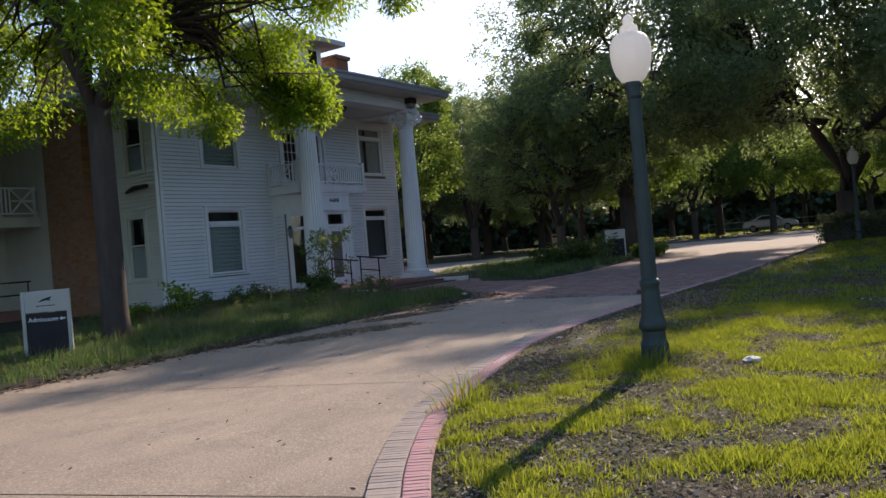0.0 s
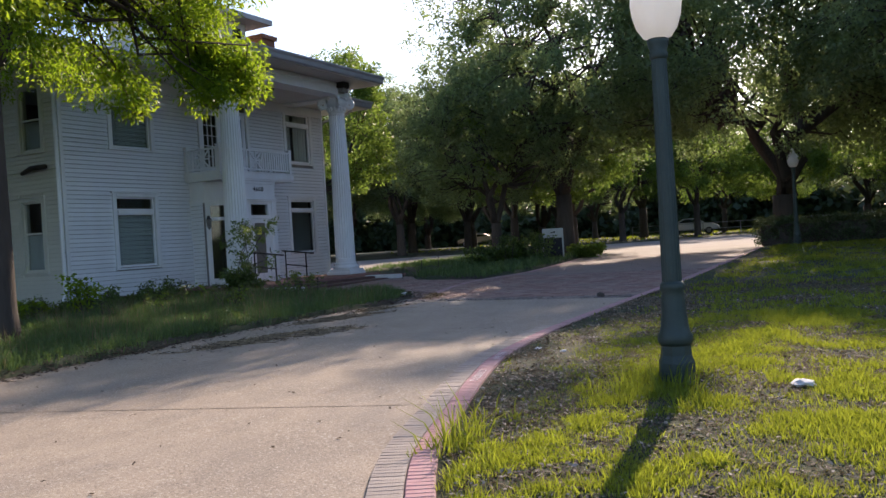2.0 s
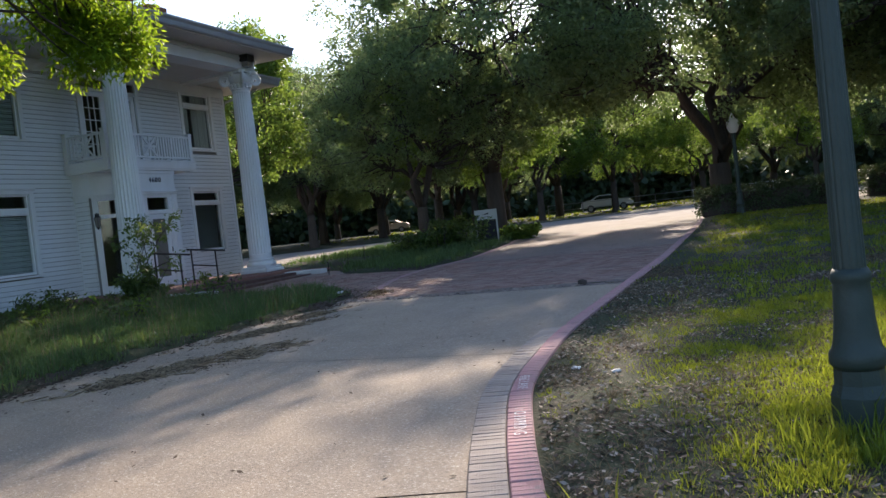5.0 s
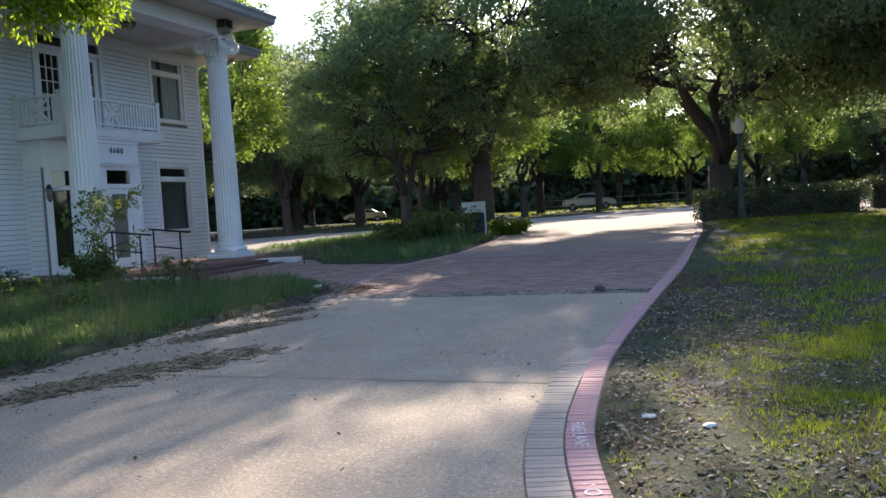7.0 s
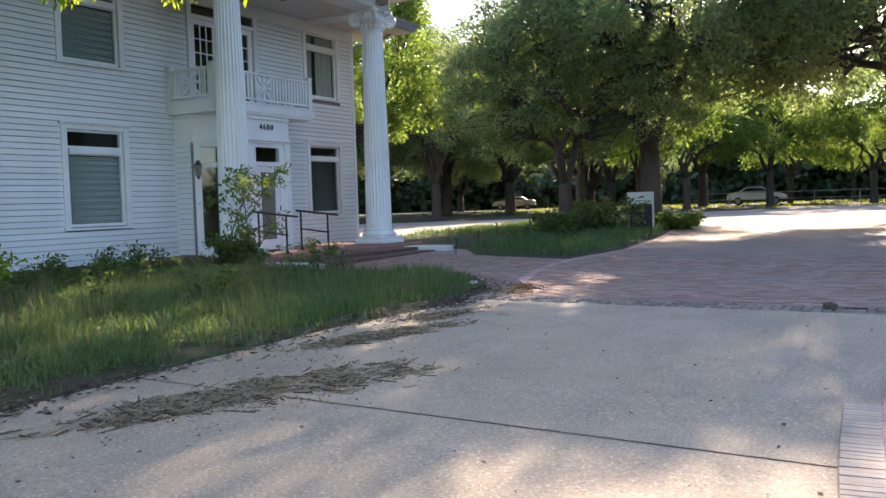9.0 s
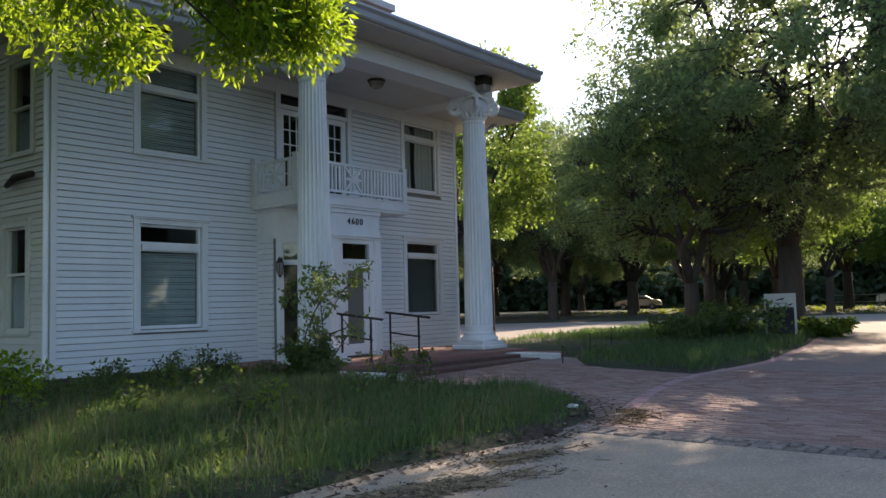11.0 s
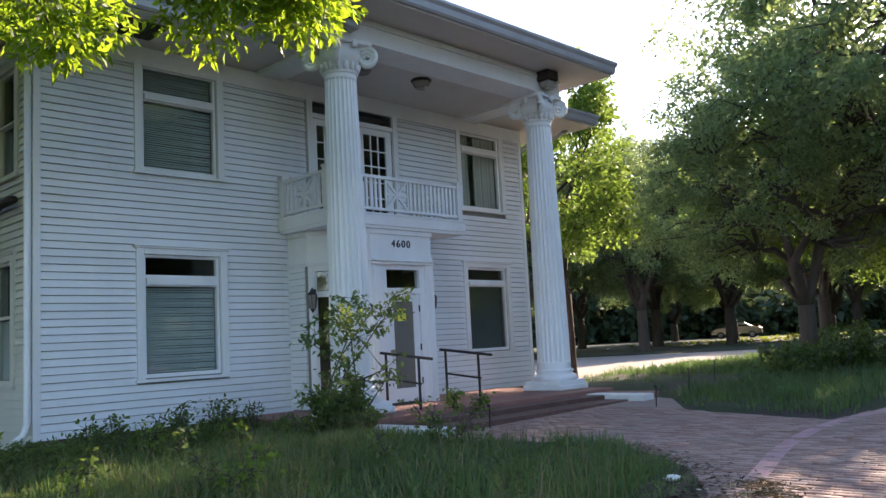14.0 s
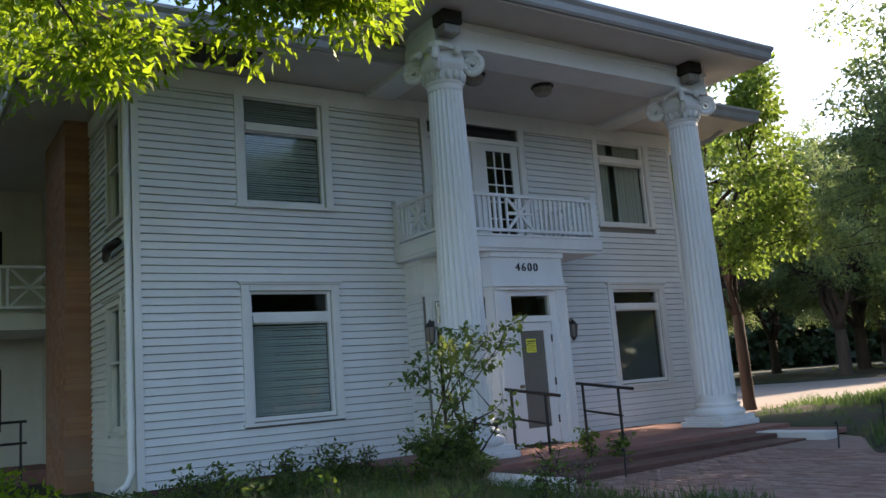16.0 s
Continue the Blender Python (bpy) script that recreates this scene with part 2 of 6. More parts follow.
def paving_material(name, brick_a, brick_b, mortar, upright=False):
    m, nt, b = material(name, 0.85)
    v = coords(nt)
    if upright:
        v.node.inputs["Rotation"].default_value = (radians(90), 0, 0)
    br = nt.nodes.new("ShaderNodeTexBrick")
    br.inputs["Scale"].default_value = 1.0
    br.inputs["Brick Width"].default_value, br.inputs["Row Height"].default_value, br.inputs["Mortar Size"].default_value = 0.21, 0.105, 0.008
    for k, c in (("Color1", brick_a), ("Color2", brick_b), ("Mortar", mortar)):
        br.inputs[k].default_value = (*c, 1)
    nt.links.new(v, br.inputs["Vector"])
    stain = noise_of(nt, v, 0.8, 6.0, 0.65)
    c = mix(nt, ramp(nt, stain, [(0.4, (0, 0, 0)), (0.7, (0.6, 0.6, 0.6))]), br.outputs[0], (0.26, 0.21, 0.18))
    nt.links.new(c, b.inputs["Base Color"])
    bump(nt, b, br.outputs[1], -0.5, 0.01)
    return m


def worn_paint(name, paint_a, paint_b, under):
    """Paint rubbed off in patches."""
    m, nt, b = material(name, 0.85)
    v = coords(nt)
    fine = noise_of(nt, v, 28.0, 5.0, 0.7)
    c = ramp(nt, noise_of(nt, v, 4.0), [(0.3, paint_a), (0.7, paint_b)])
    c = mix(nt, ramp(nt, noise_of(nt, v, 6.5, 8.0, 0.75), [(0.46, (0, 0, 0)), (0.62, (0.9, 0.9, 0.9))]), c, under)
    c = mix(nt, ramp(nt, fine, [(0.55, (0, 0, 0)), (0.7, (0.7, 0.7, 0.7))]), c, tuple(0.6 * x for x in under))
    nt.links.new(c, b.inputs["Base Color"])
    bump(nt, b, fine, 0.6, 0.008)
    return m


KERB_BRICK = worn_paint("pink_kerb_brick", (0.42, 0.22, 0.225), (0.58, 0.34, 0.345), (0.36, 0.27, 0.25))
BAND_BRICK = simple("dark_band_brick", (0.13, 0.10, 0.085), (0.34, 0.28, 0.24), 7, 0.9, 0, 0.6, 60, 0.3)
KERB_PINK = worn_paint("pink_kerb_paint", (0.36, 0.18, 0.19), (0.53, 0.30, 0.31), (0.34, 0.26, 0.24))
STENCIL = worn_paint("faded_stencil", (0.80, 0.76, 0.76), (0.86, 0.82, 0.82), (0.55, 0.36, 0.37))
GROUND = ground_material()
CONCRETE = concrete_material()
PAVING = paving_material("brick_paving", (0.25, 0.17, 0.145), (0.32, 0.225, 0.195), (0.18, 0.14, 0.12))
STACK = paving_material("old_stack_brick", (0.24, 0.105, 0.05), (0.36, 0.175, 0.085), (0.25, 0.13, 0.07), True)
ASPHALT = simple("pale_worn_road", (0.24, 0.20, 0.17), (0.36, 0.31, 0.27), 0.6, 0.9, 0, 0.4, 50)


# ---- building helpers ----
def empty(name, x, y, z, rz=0.0):
    ob = new(name)
    ob.empty_display_size = 0.2
    ob.matrix_world = pose(x, y, z, 0, 0, rz)
    return ob


def raw(name, verts, faces, mat, parent=None, label="", smooth=False):
    """A mesh object from arrays."""
    me = bpy.data.meshes.new(name)
    me.from_pydata(verts if isinstance(verts, list) else verts.tolist(), [], faces if isinstance(faces, list) else faces.tolist())
    me.materials.append(mat)
    if smooth:
        me.polygons.foreach_set("use_smooth", [True] * len(me.polygons))
    ob = new(name, me)
    if parent:
        ob.parent = parent
    if label:
        ob["label"] = label
    return ob


def part(name, bm, mat, parent=None, label="", smooth=False):
    me = bpy.data.meshes.new(name)
    bmesh.ops.recalc_face_normals(bm, faces=bm.faces)
    bm.to_mesh(me)
    bm.free()
    me.materials.append(mat)
    if smooth:
        me.polygons.foreach_set("use_smooth", [True] * len(me.polygons))
    ob = new(name, me)
    if parent:
        ob.parent = parent
    if label:
        ob["label"] = label
    return ob


def box(bm, x0, x1, y0, y1, z0, z1, m=None):
    vs = [bm.verts.new(Vector((x, y, z)) if m is None else m @ Vector((x, y, z))) for z in (z0, z1) for x, y in ((x0, y0), (x1, y0), (x1, y1), (x0, y1))]
    for f in ((3, 2, 1, 0), (4, 5, 6, 7), (0, 1, 5, 4), (1, 2, 6, 5), (2, 3, 7, 6), (3, 0, 4, 7)):
        bm.faces.new([vs[i] for i in f])
    return bm


def bevelled(bm, width=0.01, segments=1):
    bmesh.ops.bevel(bm, geom=list(bm.edges), offset=width, segments=segments, affect="EDGES", profile=0.5)
    return bm


def lathe(bm, profile, n=24, cx=0.0, cy=0.0, flute=None):
    """Turn (radius, z) pairs round a vertical axis; flute(angle, radius, z) may change the radius."""
    rings = []
    for r, z in profile:
        rings.append([bm.verts.new((cx + (flute(k, r, z) if flute else r) * math.cos(math.tau * k / n), cy + (flute(k, r, z) if flute else r) * math.sin(math.tau * k / n), z)) for k in range(n)])
    for a, b in zip(rings, rings[1:]):
        for k in range(n):
            bm.faces.new((a[k], a[(k + 1) % n], b[(k + 1) % n], b[k]))
    bm.faces.new(rings[0][::-1])
    bm.faces.new(rings[-1])
    return bm


def tube(bm, pts, radii, n=8):
    """A tapered tube along points."""
    pts = [Vector(p) for p in pts]
    rings = []
    for i, p in enumerate(pts):
        d = (pts[min(i + 1, len(pts) - 1)] - pts[max(i - 1, 0)]).normalized()
        a = d.orthogonal().normalized() if abs(d.z) > 0.9 else d.cross(Vector((0, 0, 1))).normalized()
        b = d.cross(a)
        r = radii[i] if hasattr(radii, "__len__") else radii
        rings.append([bm.verts.new(p + r * (math.cos(math.tau * k / n) * a + math.sin(math.tau * k / n) * b)) for k in range(n)])
    for a, b in zip(rings, rings[1:]):
        for k in range(n):
            bm.faces.new((a[k], a[(k + 1) % n], b[(k + 1) % n], b[k]))
    bm.faces.new(rings[0][::-1])
    bm.faces.new(rings[-1])
    return bm


def lettering(name, text, size, m, mat, parent=None, depth=0.004, spacing=1.0):
    cu = bpy.data.curves.new(name, "FONT")
    cu.body, cu.size, cu.extrude, cu.align_x, cu.align_y = text, size, depth, "CENTER", "CENTER"
    cu.space_character = spacing
    tmp = bpy.data.objects.new("lettering_source", cu)
    me = bpy.data.meshes.new_from_object(tmp)
    bpy.data.objects.remove(tmp)
    me.name = name
    me.materials.clear()
    me.materials.append(mat)
    ob = new(name, me)
    if parent:
        ob.parent = parent
        ob.matrix_parent_inverse = Matrix()
    ob.matrix_basis = m
    return ob


# ---- ground, road and kerbs ----
def slope(y):
    """Height of the road along the walk."""
    return np.where(np.asarray(y) < 30, 0.0155 * np.clip(y, -12, 30), np.minimum(0.465 + 0.006 * (np.asarray(y, float) - 30), 0.62))


KERB = [(2.6, -4.2), (0.75, -1.3), (-0.55, 0.35), (-1.75, 2.0), (-2.75, 3.45), (-3.50, 4.55), (-4.22, 5.85), (-4.70, 7.2), (-5.10, 8.4), (-5.43, 9.6), (-5.60, 10.9), (-5.70, 12.4), (-5.70, 16.0), (-5.68, 20.0), (-5.95, 30.0), (-6.25, 35.0)]
LAWN_LEFT = [(-60, -40), (-13.0, -40), (-12.2, -8), (-11.5, 0), (-11.2, 6), (-11.15, 9), (-11.2, 12), (-11.1, 14.3), (-10.75, 16.0), (-10.95, 17.4), (-11.7, 18.5), (-13.2, 19.6), (-15.0, 19.1), (-17.3, 18.9), (-17.3, 25.3), (-21, 27.0), (-60, 27)]
ISLAND = [(-11.75, 22.4), (-11.5, 25.2), (-12.0, 30), (-12.8, 34), (-14.2, 39), (-16.5, 42.5), (-19.5, 43.5), (-20.6, 41), (-20.7, 29), (-18.6, 26.6), (-16.6, 25.6), (-15.4, 24.95), (-14.2, 23.2)]
RIGHT = [(2.62, -4.0)] + KERB[1:] + [(-6.2, 38.5), (-5, 41), (60, 43), (90, 20), (60, -40), (2.6, -40)]
BEYOND = [(-200, 46), (-34, 45), (-24, 49), (-17, 56), (-10, 64.5), (15, 66), (90, 60), (200, 60), (200, 300), (-200, 300)]
BEHIND = [(-200, 26), (-60, 26), (-60, 27), (-34, 30), (-24, 29.5), (-60, 38), (-200, 40)]


def inside_distance(px, py, poly):
    """Signed distance to a polygon, positive inside."""
    p = np.array(poly, float)
    q = np.roll(p, -1, 0)
    best, inside = np.full(px.shape, 1e9), np.zeros(px.shape, bool)
    for (ax, ay), (bx, by) in zip(p, q):
        ex, ey = bx - ax, by - ay
        t = np.clip(((px - ax) * ex + (py - ay) * ey) / (ex * ex + ey * ey), 0, 1)
        best = np.minimum(best, np.hypot(px - ax - t * ex, py - ay - t * ey))
        cross = (ay > py) != (by > py)
        inside ^= cross & (px < ex * (py - ay) / (ey if abs(ey) > 1e-9 else 1e-9) + ax)
    return np.where(inside, best, -best)


def planted(px, py):
    return np.max([inside_distance(px, py, p) - (0.175 if p is RIGHT else 0.0) for p in (LAWN_LEFT, ISLAND, RIGHT, BEYOND)], axis=0)


def waves(x, y):
    return 0.5 * np.sin(0.9 * x + 1.3 * np.sin(0.5 * y)) * np.cos(0.8 * y + 0.6 * np.sin(0.7 * x)) + 0.25 * np.sin(2.3 * x + y) * np.sin(1.9 * y - 0.7 * x)


def ground_height(x, y):
    x, y = np.asarray(x, float), np.asarray(y, float)
    d = planted(x, y)
    up = np.clip(d * 0.35 + 0.012, -0.10, 0.06)
    left = np.clip((-11.6 - x) / 4.0, 0, 1) * np.clip((20.0 - y) / 2.5, 0, 1)
    left = left * left * (3 - 2 * left)
    right = np.clip((x - np.interp(y, [k[1] for k in KERB], [k[0] for k in KERB])) / 5, 0, 1)
    return slope(y) + up + 0.06 * left + np.where(d > 0.15, 0.025 * waves(x, y) * np.clip(d, 0, 1), 0) + 0.03 * right * np.clip(d, 0, 1)


def grid(name, xs, ys, height, mat, kind="structure", label="", category="ground"):
    X, Y = np.meshgrid(xs, ys)
    V = np.stack([X, Y, height(X, Y)], -1).reshape(-1, 3)
    n, m = len(xs), len(ys)
    i = (np.arange(m - 1)[:, None] * n + np.arange(n - 1)).ravel()
    ob = raw(name, V, np.stack([i, i + 1, i + n + 1, i + n], -1), mat, smooth=True)
    return tagged(ob, label, category, "", kind)


xs = np.unique(np.concatenate([np.linspace(-900, -80, 12), np.linspace(-80, -23, 40), np.linspace(-23, 9, 161), np.linspace(9, 80, 50), np.linspace(80, 900, 12)]))
ys = np.unique(np.concatenate([np.linspace(-600, -40, 10), np.linspace(-40, -6, 30), np.linspace(-6, 46, 241), np.linspace(46, 110, 80), np.linspace(110, 1500, 16)]))
grid("ground", xs, ys, ground_height, GROUND, label="patchy turf and bare soil under trees")
driveway = tagged(grid("driveway", np.linspace(-15, 6, 30), np.linspace(-40, 16.30, 60), lambda x, y: slope(y) - 0.03, MORTAR), "worn pale concrete driveway with dappled shade", "driveway", "", "structure")


def slab(y0, s0, y1, s1):
    """One concrete slab between two slanting joints."""
    us, vs = np.linspace(-15, 6, 43), np.linspace(0, 1, 24)
    X, T = np.meshgrid(us, vs)
    Y = (y0 + 0.011 + s0 * (X + 7)) * (1 - T) + (y1 - 0.011 + s1 * (X + 7)) * T
    V = np.stack([X, Y, slope(Y)], -1).reshape(-1, 3)
    i = (np.arange(23)[:, None] * 43 + np.arange(42)).ravel()
    raw("slab", V, np.stack([i, i + 1, i + 44, i + 43], -1), CONCRETE, driveway)


JOINTS = ((-40, 0), (-8.2, 0.35), (-1.5, 0.32), (2.8, 0.29), (6.83, 0.26), (11.08, -0.04), (16.30, -0.03))
for (a, b), (c, d) in zip(JOINTS, JOINTS[1:]):
    slab(a, b, c, d)
grid("road_1", np.linspace(-22, -4, 40), np.linspace(16.72, 33, 60), lambda x, y: slope(y), PAVING, label="old red brick paving in front of house", category="road")
grid("road_2", np.linspace(-120, 120, 60), np.linspace(33, 70, 60), lambda x, y: slope(y) - 0.004, ASPHALT, label="pale worn road in strong sunlight", category="road")
grid("road_3", np.linspace(-120, -22, 30), np.linspace(26, 33, 10), lambda x, y: slope(y) - 0.004, ASPHALT, label="pale worn side road behind the house", category="road")


CRACKS = (((-7.6, 13.9), (-7.45, 13.2), (-7.1, 12.5), (-7.05, 12.1), (-6.75, 11.5)), ((-8.05, 9.9), (-8.25, 10.4), (-8.2, 10.8), (-8.35, 11.3), (-8.3, 11.9)), ((-9.0, 7.6), (-8.2, 7.9), (-7.6, 8.3), (-6.9, 8.4)))


def along(path, step):
    """Points and headings at equal steps along a polyline smoothed by Catmull-Rom."""
    P = [Vector((x, y)) for x, y in path]
    P = [2 * P[0] - P[1]] + P + [2 * P[-1] - P[-2]]
    fine = []
    for a, b, c, d in zip(P, P[1:], P[2:], P[3:]):
        for k in range(40):
            t = k / 40
            fine.append(0.5 * ((2 * b) + (c - a) * t + (2 * a - 5 * b + 4 * c - d) * t * t + (3 * b - a - 3 * c + d) * t ** 3))
    out, run, nxt = [], 0.0, 0.0
    for a, b in zip(fine, fine[1:]):
        L = (b - a).length
        while nxt <= run + L:
            out.append((a + (b - a) * ((nxt - run) / L), (b - a).normalized()))
            nxt += step
        run += L
    return out


def ribbon(name, path, offsets, heights, mat, label, category, step=0.25, parent=None):
    """A strip with a fixed cross-section: offsets to the walker's right of the path, heights over the road."""
    V, F = [], []
    pts = along(path, step)
    n = len(offsets)
    for p, d in pts:
        r = Vector((d.y, -d.x))
        for o, h in zip(offsets, heights):
            q = p + r * o
            V.append((q.x, q.y, float(slope(q.y)) + h))
    for i in range(len(pts) - 1):
        for k in range(n - 1):
            F.append((i * n + k, i * n + k + 1, (i + 1) * n + k + 1, (i + 1) * n + k))
    ob = raw(name, V, F, mat, parent)
    return tagged(ob, label, category, "", "structure") if parent is None else ob


def crack(path, seed):
    """A thin jagged crack in the slab."""
    rs = np.random.RandomState(seed)
    V, F = [], []
    pts = along(path, 0.06)
    for p, d in pts:
        o = rs.normal() * 0.012
        w = 0.0012 + 0.002 * rs.random()
        for s in (-w, w):
            q = p + Vector((d.y, -d.x)) * (o + s)
            V.append((q.x, q.y, float(slope(q.y)) + 0.002))
    for k in range(len(pts) - 1):
        F.append((2 * k, 2 * k + 1, 2 * k + 3, 2 * k + 2))
    raw("crack", V, F, MORTAR, driveway, "fine dark crack")


for k, path in enumerate(CRACKS):
    crack(path, k)
kerb = ribbon("kerb", KERB, (-0.005, 0.0, 0.02, 0.145, 0.172, 0.18), (-0.05, 0.010, 0.022, 0.0275, 0.018, -0.08), KERB_PINK, "low kerb of brick with faded pink paint along the lawn", "kerb", 0.12)
bed = ribbon("paving_edge", KERB[:12], (-0.225, 0.0), (0.006, 0.006), MORTAR, "mortar bed of the brick gutter", "paving")


def brick_mesh(name, lx, ly, lz, mat, b=0.006):
    bm = bevelled(box(bmesh.new(), -lx / 2, lx / 2, -ly / 2, ly / 2, -lz / 2, lz / 2), b)
    me = bpy.data.meshes.new(name)
    bm.to_mesh(me)
    bm.free()
    me.materials.append(mat)
    return me


def place_piece(name, me, parent, m):
    ob = new(name, me)
    ob.parent = parent
    ob.matrix_parent_inverse = parent.matrix_world.inverted()
    ob.matrix_basis = m
    return ob


ribbon("verge_kerb", [(-12.3, -8), (-11.62, 0), (-11.32, 4.5), (-11.25, 7.2)], (-0.12, 0.10), (0.016, 0.012), KERB_PINK, "flush faded pink kerb beside the verge", "kerb", 0.4)
# pink line that parts the brick apron from the road
ribbon("paint_line", [(-10.9, 18.2), (-11.45, 20.3), (-11.62, 22.3), (-11.35, 25.0), (-11.85, 30), (-12.65, 34)], (-0.09, 0.09), (0.007, 0.007), KERB_PINK, "faded pink edge strip in brick paving", "kerb", 0.3)

# ---- the house ----
HB = Vector((-23.4, 21.2, 0.35))
house = empty("house", *HB)
tagged(house, "two-storey white clapboard house with columned portico, weathered", "house")
FX = -20.03
Y0, Y1, Z0, ZF = 15.6, 26.75, 0.53, 6.30


def hpart(name, bm, mat, parent=None, label="", smooth=False):
    ob = part(name, bm, mat, parent or house, label, smooth)
    if parent is None:
        ob.matrix_parent_inverse = Matrix.Translation(-HB)
    return ob


def wall_cells(bm, u0, u1, z0, z1, holes, put):
    """Fill a rectangle with blocks round its holes."""
    us = sorted({u0, u1, *[h[0] for h in holes], *[h[1] for h in holes]})
    zs = sorted({z0, z1, *[h[2] for h in holes], *[h[3] for h in holes]})
    for a, b in zip(us, us[1:]):
        for c, d in zip(zs, zs[1:]):
            if not any(h[0] < (a + b) / 2 < h[1] and h[2] < (c + d) / 2 < h[3] for h in holes):
                put(bm, a, b, c, d)
    bmesh.ops.remove_doubles(bm, verts=bm.verts, dist=0.0005)


W1, W2 = (17.22, 18.56, 1.30, 3.22), (17.22, 18.56, 4.56, 6.28)
W3, W4 = (24.66, 25.98, 1.38, 3.22), (24.64, 25.98, 4.54, 6.26)
UDOOR, ENTRY = (20.58, 22.62, 3.92, 6.25), (20.2, 22.6, 0.62, 3.1)
HOLES = [W1, W2, W3, W4, UDOOR, ENTRY]
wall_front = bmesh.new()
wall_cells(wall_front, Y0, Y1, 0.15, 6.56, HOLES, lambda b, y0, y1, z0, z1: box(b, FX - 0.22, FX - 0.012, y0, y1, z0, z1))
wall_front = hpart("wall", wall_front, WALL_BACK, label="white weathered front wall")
S1, S2 = (-21.66, -20.86, 1.32, 3.15), (-21.52, -20.72, 4.45, 6.10)
wall_side = bmesh.new()
wall_cells(wall_side, -30.0, FX - 0.23, 0.15, 6.56, [S1, S2], lambda b, x0, x1, z0, z1: box(b, x0, x1, Y0 + 0.012, Y0 + 0.2, z0, z1))
wall_side = hpart("wall", wall_side, SIDE_SHADED, label="shaded side wall with clapboards")
b = box(bmesh.new(), -30.0, FX - 0.22, Y1 - 0.2, Y1, 0.15, 6.56)
box(b, -30.2, -30.0, Y0, Y1, 0.15, 6.56)
hpart("wall", b, WHITE, label="plain rear walls")
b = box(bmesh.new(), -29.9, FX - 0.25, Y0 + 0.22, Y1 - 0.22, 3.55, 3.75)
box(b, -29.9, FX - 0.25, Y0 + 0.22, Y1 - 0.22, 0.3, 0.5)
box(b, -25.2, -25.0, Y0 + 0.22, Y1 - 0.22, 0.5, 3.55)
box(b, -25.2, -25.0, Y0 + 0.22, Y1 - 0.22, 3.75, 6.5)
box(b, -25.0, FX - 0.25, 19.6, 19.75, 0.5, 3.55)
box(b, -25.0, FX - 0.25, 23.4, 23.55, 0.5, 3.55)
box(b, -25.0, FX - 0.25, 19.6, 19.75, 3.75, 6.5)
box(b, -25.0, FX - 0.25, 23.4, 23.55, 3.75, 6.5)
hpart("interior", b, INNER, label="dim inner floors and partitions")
b = box(bmesh.new(), FX - 0.24, FX + 0.015, Y0 - 0.03, Y1 + 0.03, 0.05, 0.53)
hpart("base_course", b, STEP_RED, label="dark brick base course")
# frieze boards and corner boards
b = box(bmesh.new(), FX - 0.01, FX + 0.034, Y0 - 0.034, Y1 + 0.034, ZF, 6.56)
box(b, FX - 0.01, FX + 0.045, Y0 - 0.045, Y1 + 0.045, ZF - 0.05, ZF)
box(b, -24.0, FX - 0.01, Y0 - 0.03, Y0 + 0.011, ZF, 6.56)
hpart("frieze", b, WHITE)
for a, c in ((Y0 - 0.033, Y0 + 0.07), (Y1 - 0.07, Y1 + 0.033)):
    hpart("corner_board", box(bmesh.new(), FX - 0.012, FX + 0.033, a, c, Z0, ZF - 0.052), WHITE)

# clapboards, cut round every opening
EXPOSE = 0.1135


def board_mesh(name, mat):
    me = bpy.data.meshes.new(name)
    V = [(x, y, z) for y in (0, 1) for x, z in ((-0.011, 0), (0.030, 0), (0.030, 0.006), (0.004, EXPOSE - 0.010), (-0.011, EXPOSE - 0.010))]
    F = [(0, 4, 3, 2, 1), (5, 6, 7, 8, 9)] + [(i, (i + 1) % 5, 5 + (i + 1) % 5, 5 + i) for i in range(5)]
    me.from_pydata(V, [], [tuple(reversed(f)) for f in F])
    me.materials.append(mat)
    return me


BOARD, BOARD_SIDE = board_mesh("clapboard", SIDING), board_mesh("clapboard_side", SIDE_SHADED)


def spans(u0, u1, za, zb, cuts):
    """Runs of board between the cut-outs of a row."""
    run = [(u0, u1)]
    for c0, c1, c2, c3 in cuts:
        if c2 < zb - 0.01 and c3 > za + 0.01:
            nxt = []
            for a, b2 in run:
                if c0 > a:
                    nxt.append((a, min(b2, c0)))
                if c1 < b2:
                    nxt.append((max(a, c1), b2))
            run = [r for r in nxt if r[1] - r[0] > 0.03]
    return run


def trimmed(h, side, top, low):
    return (h[0] - side, h[1] + side, h[2] - low, h[3] + top)


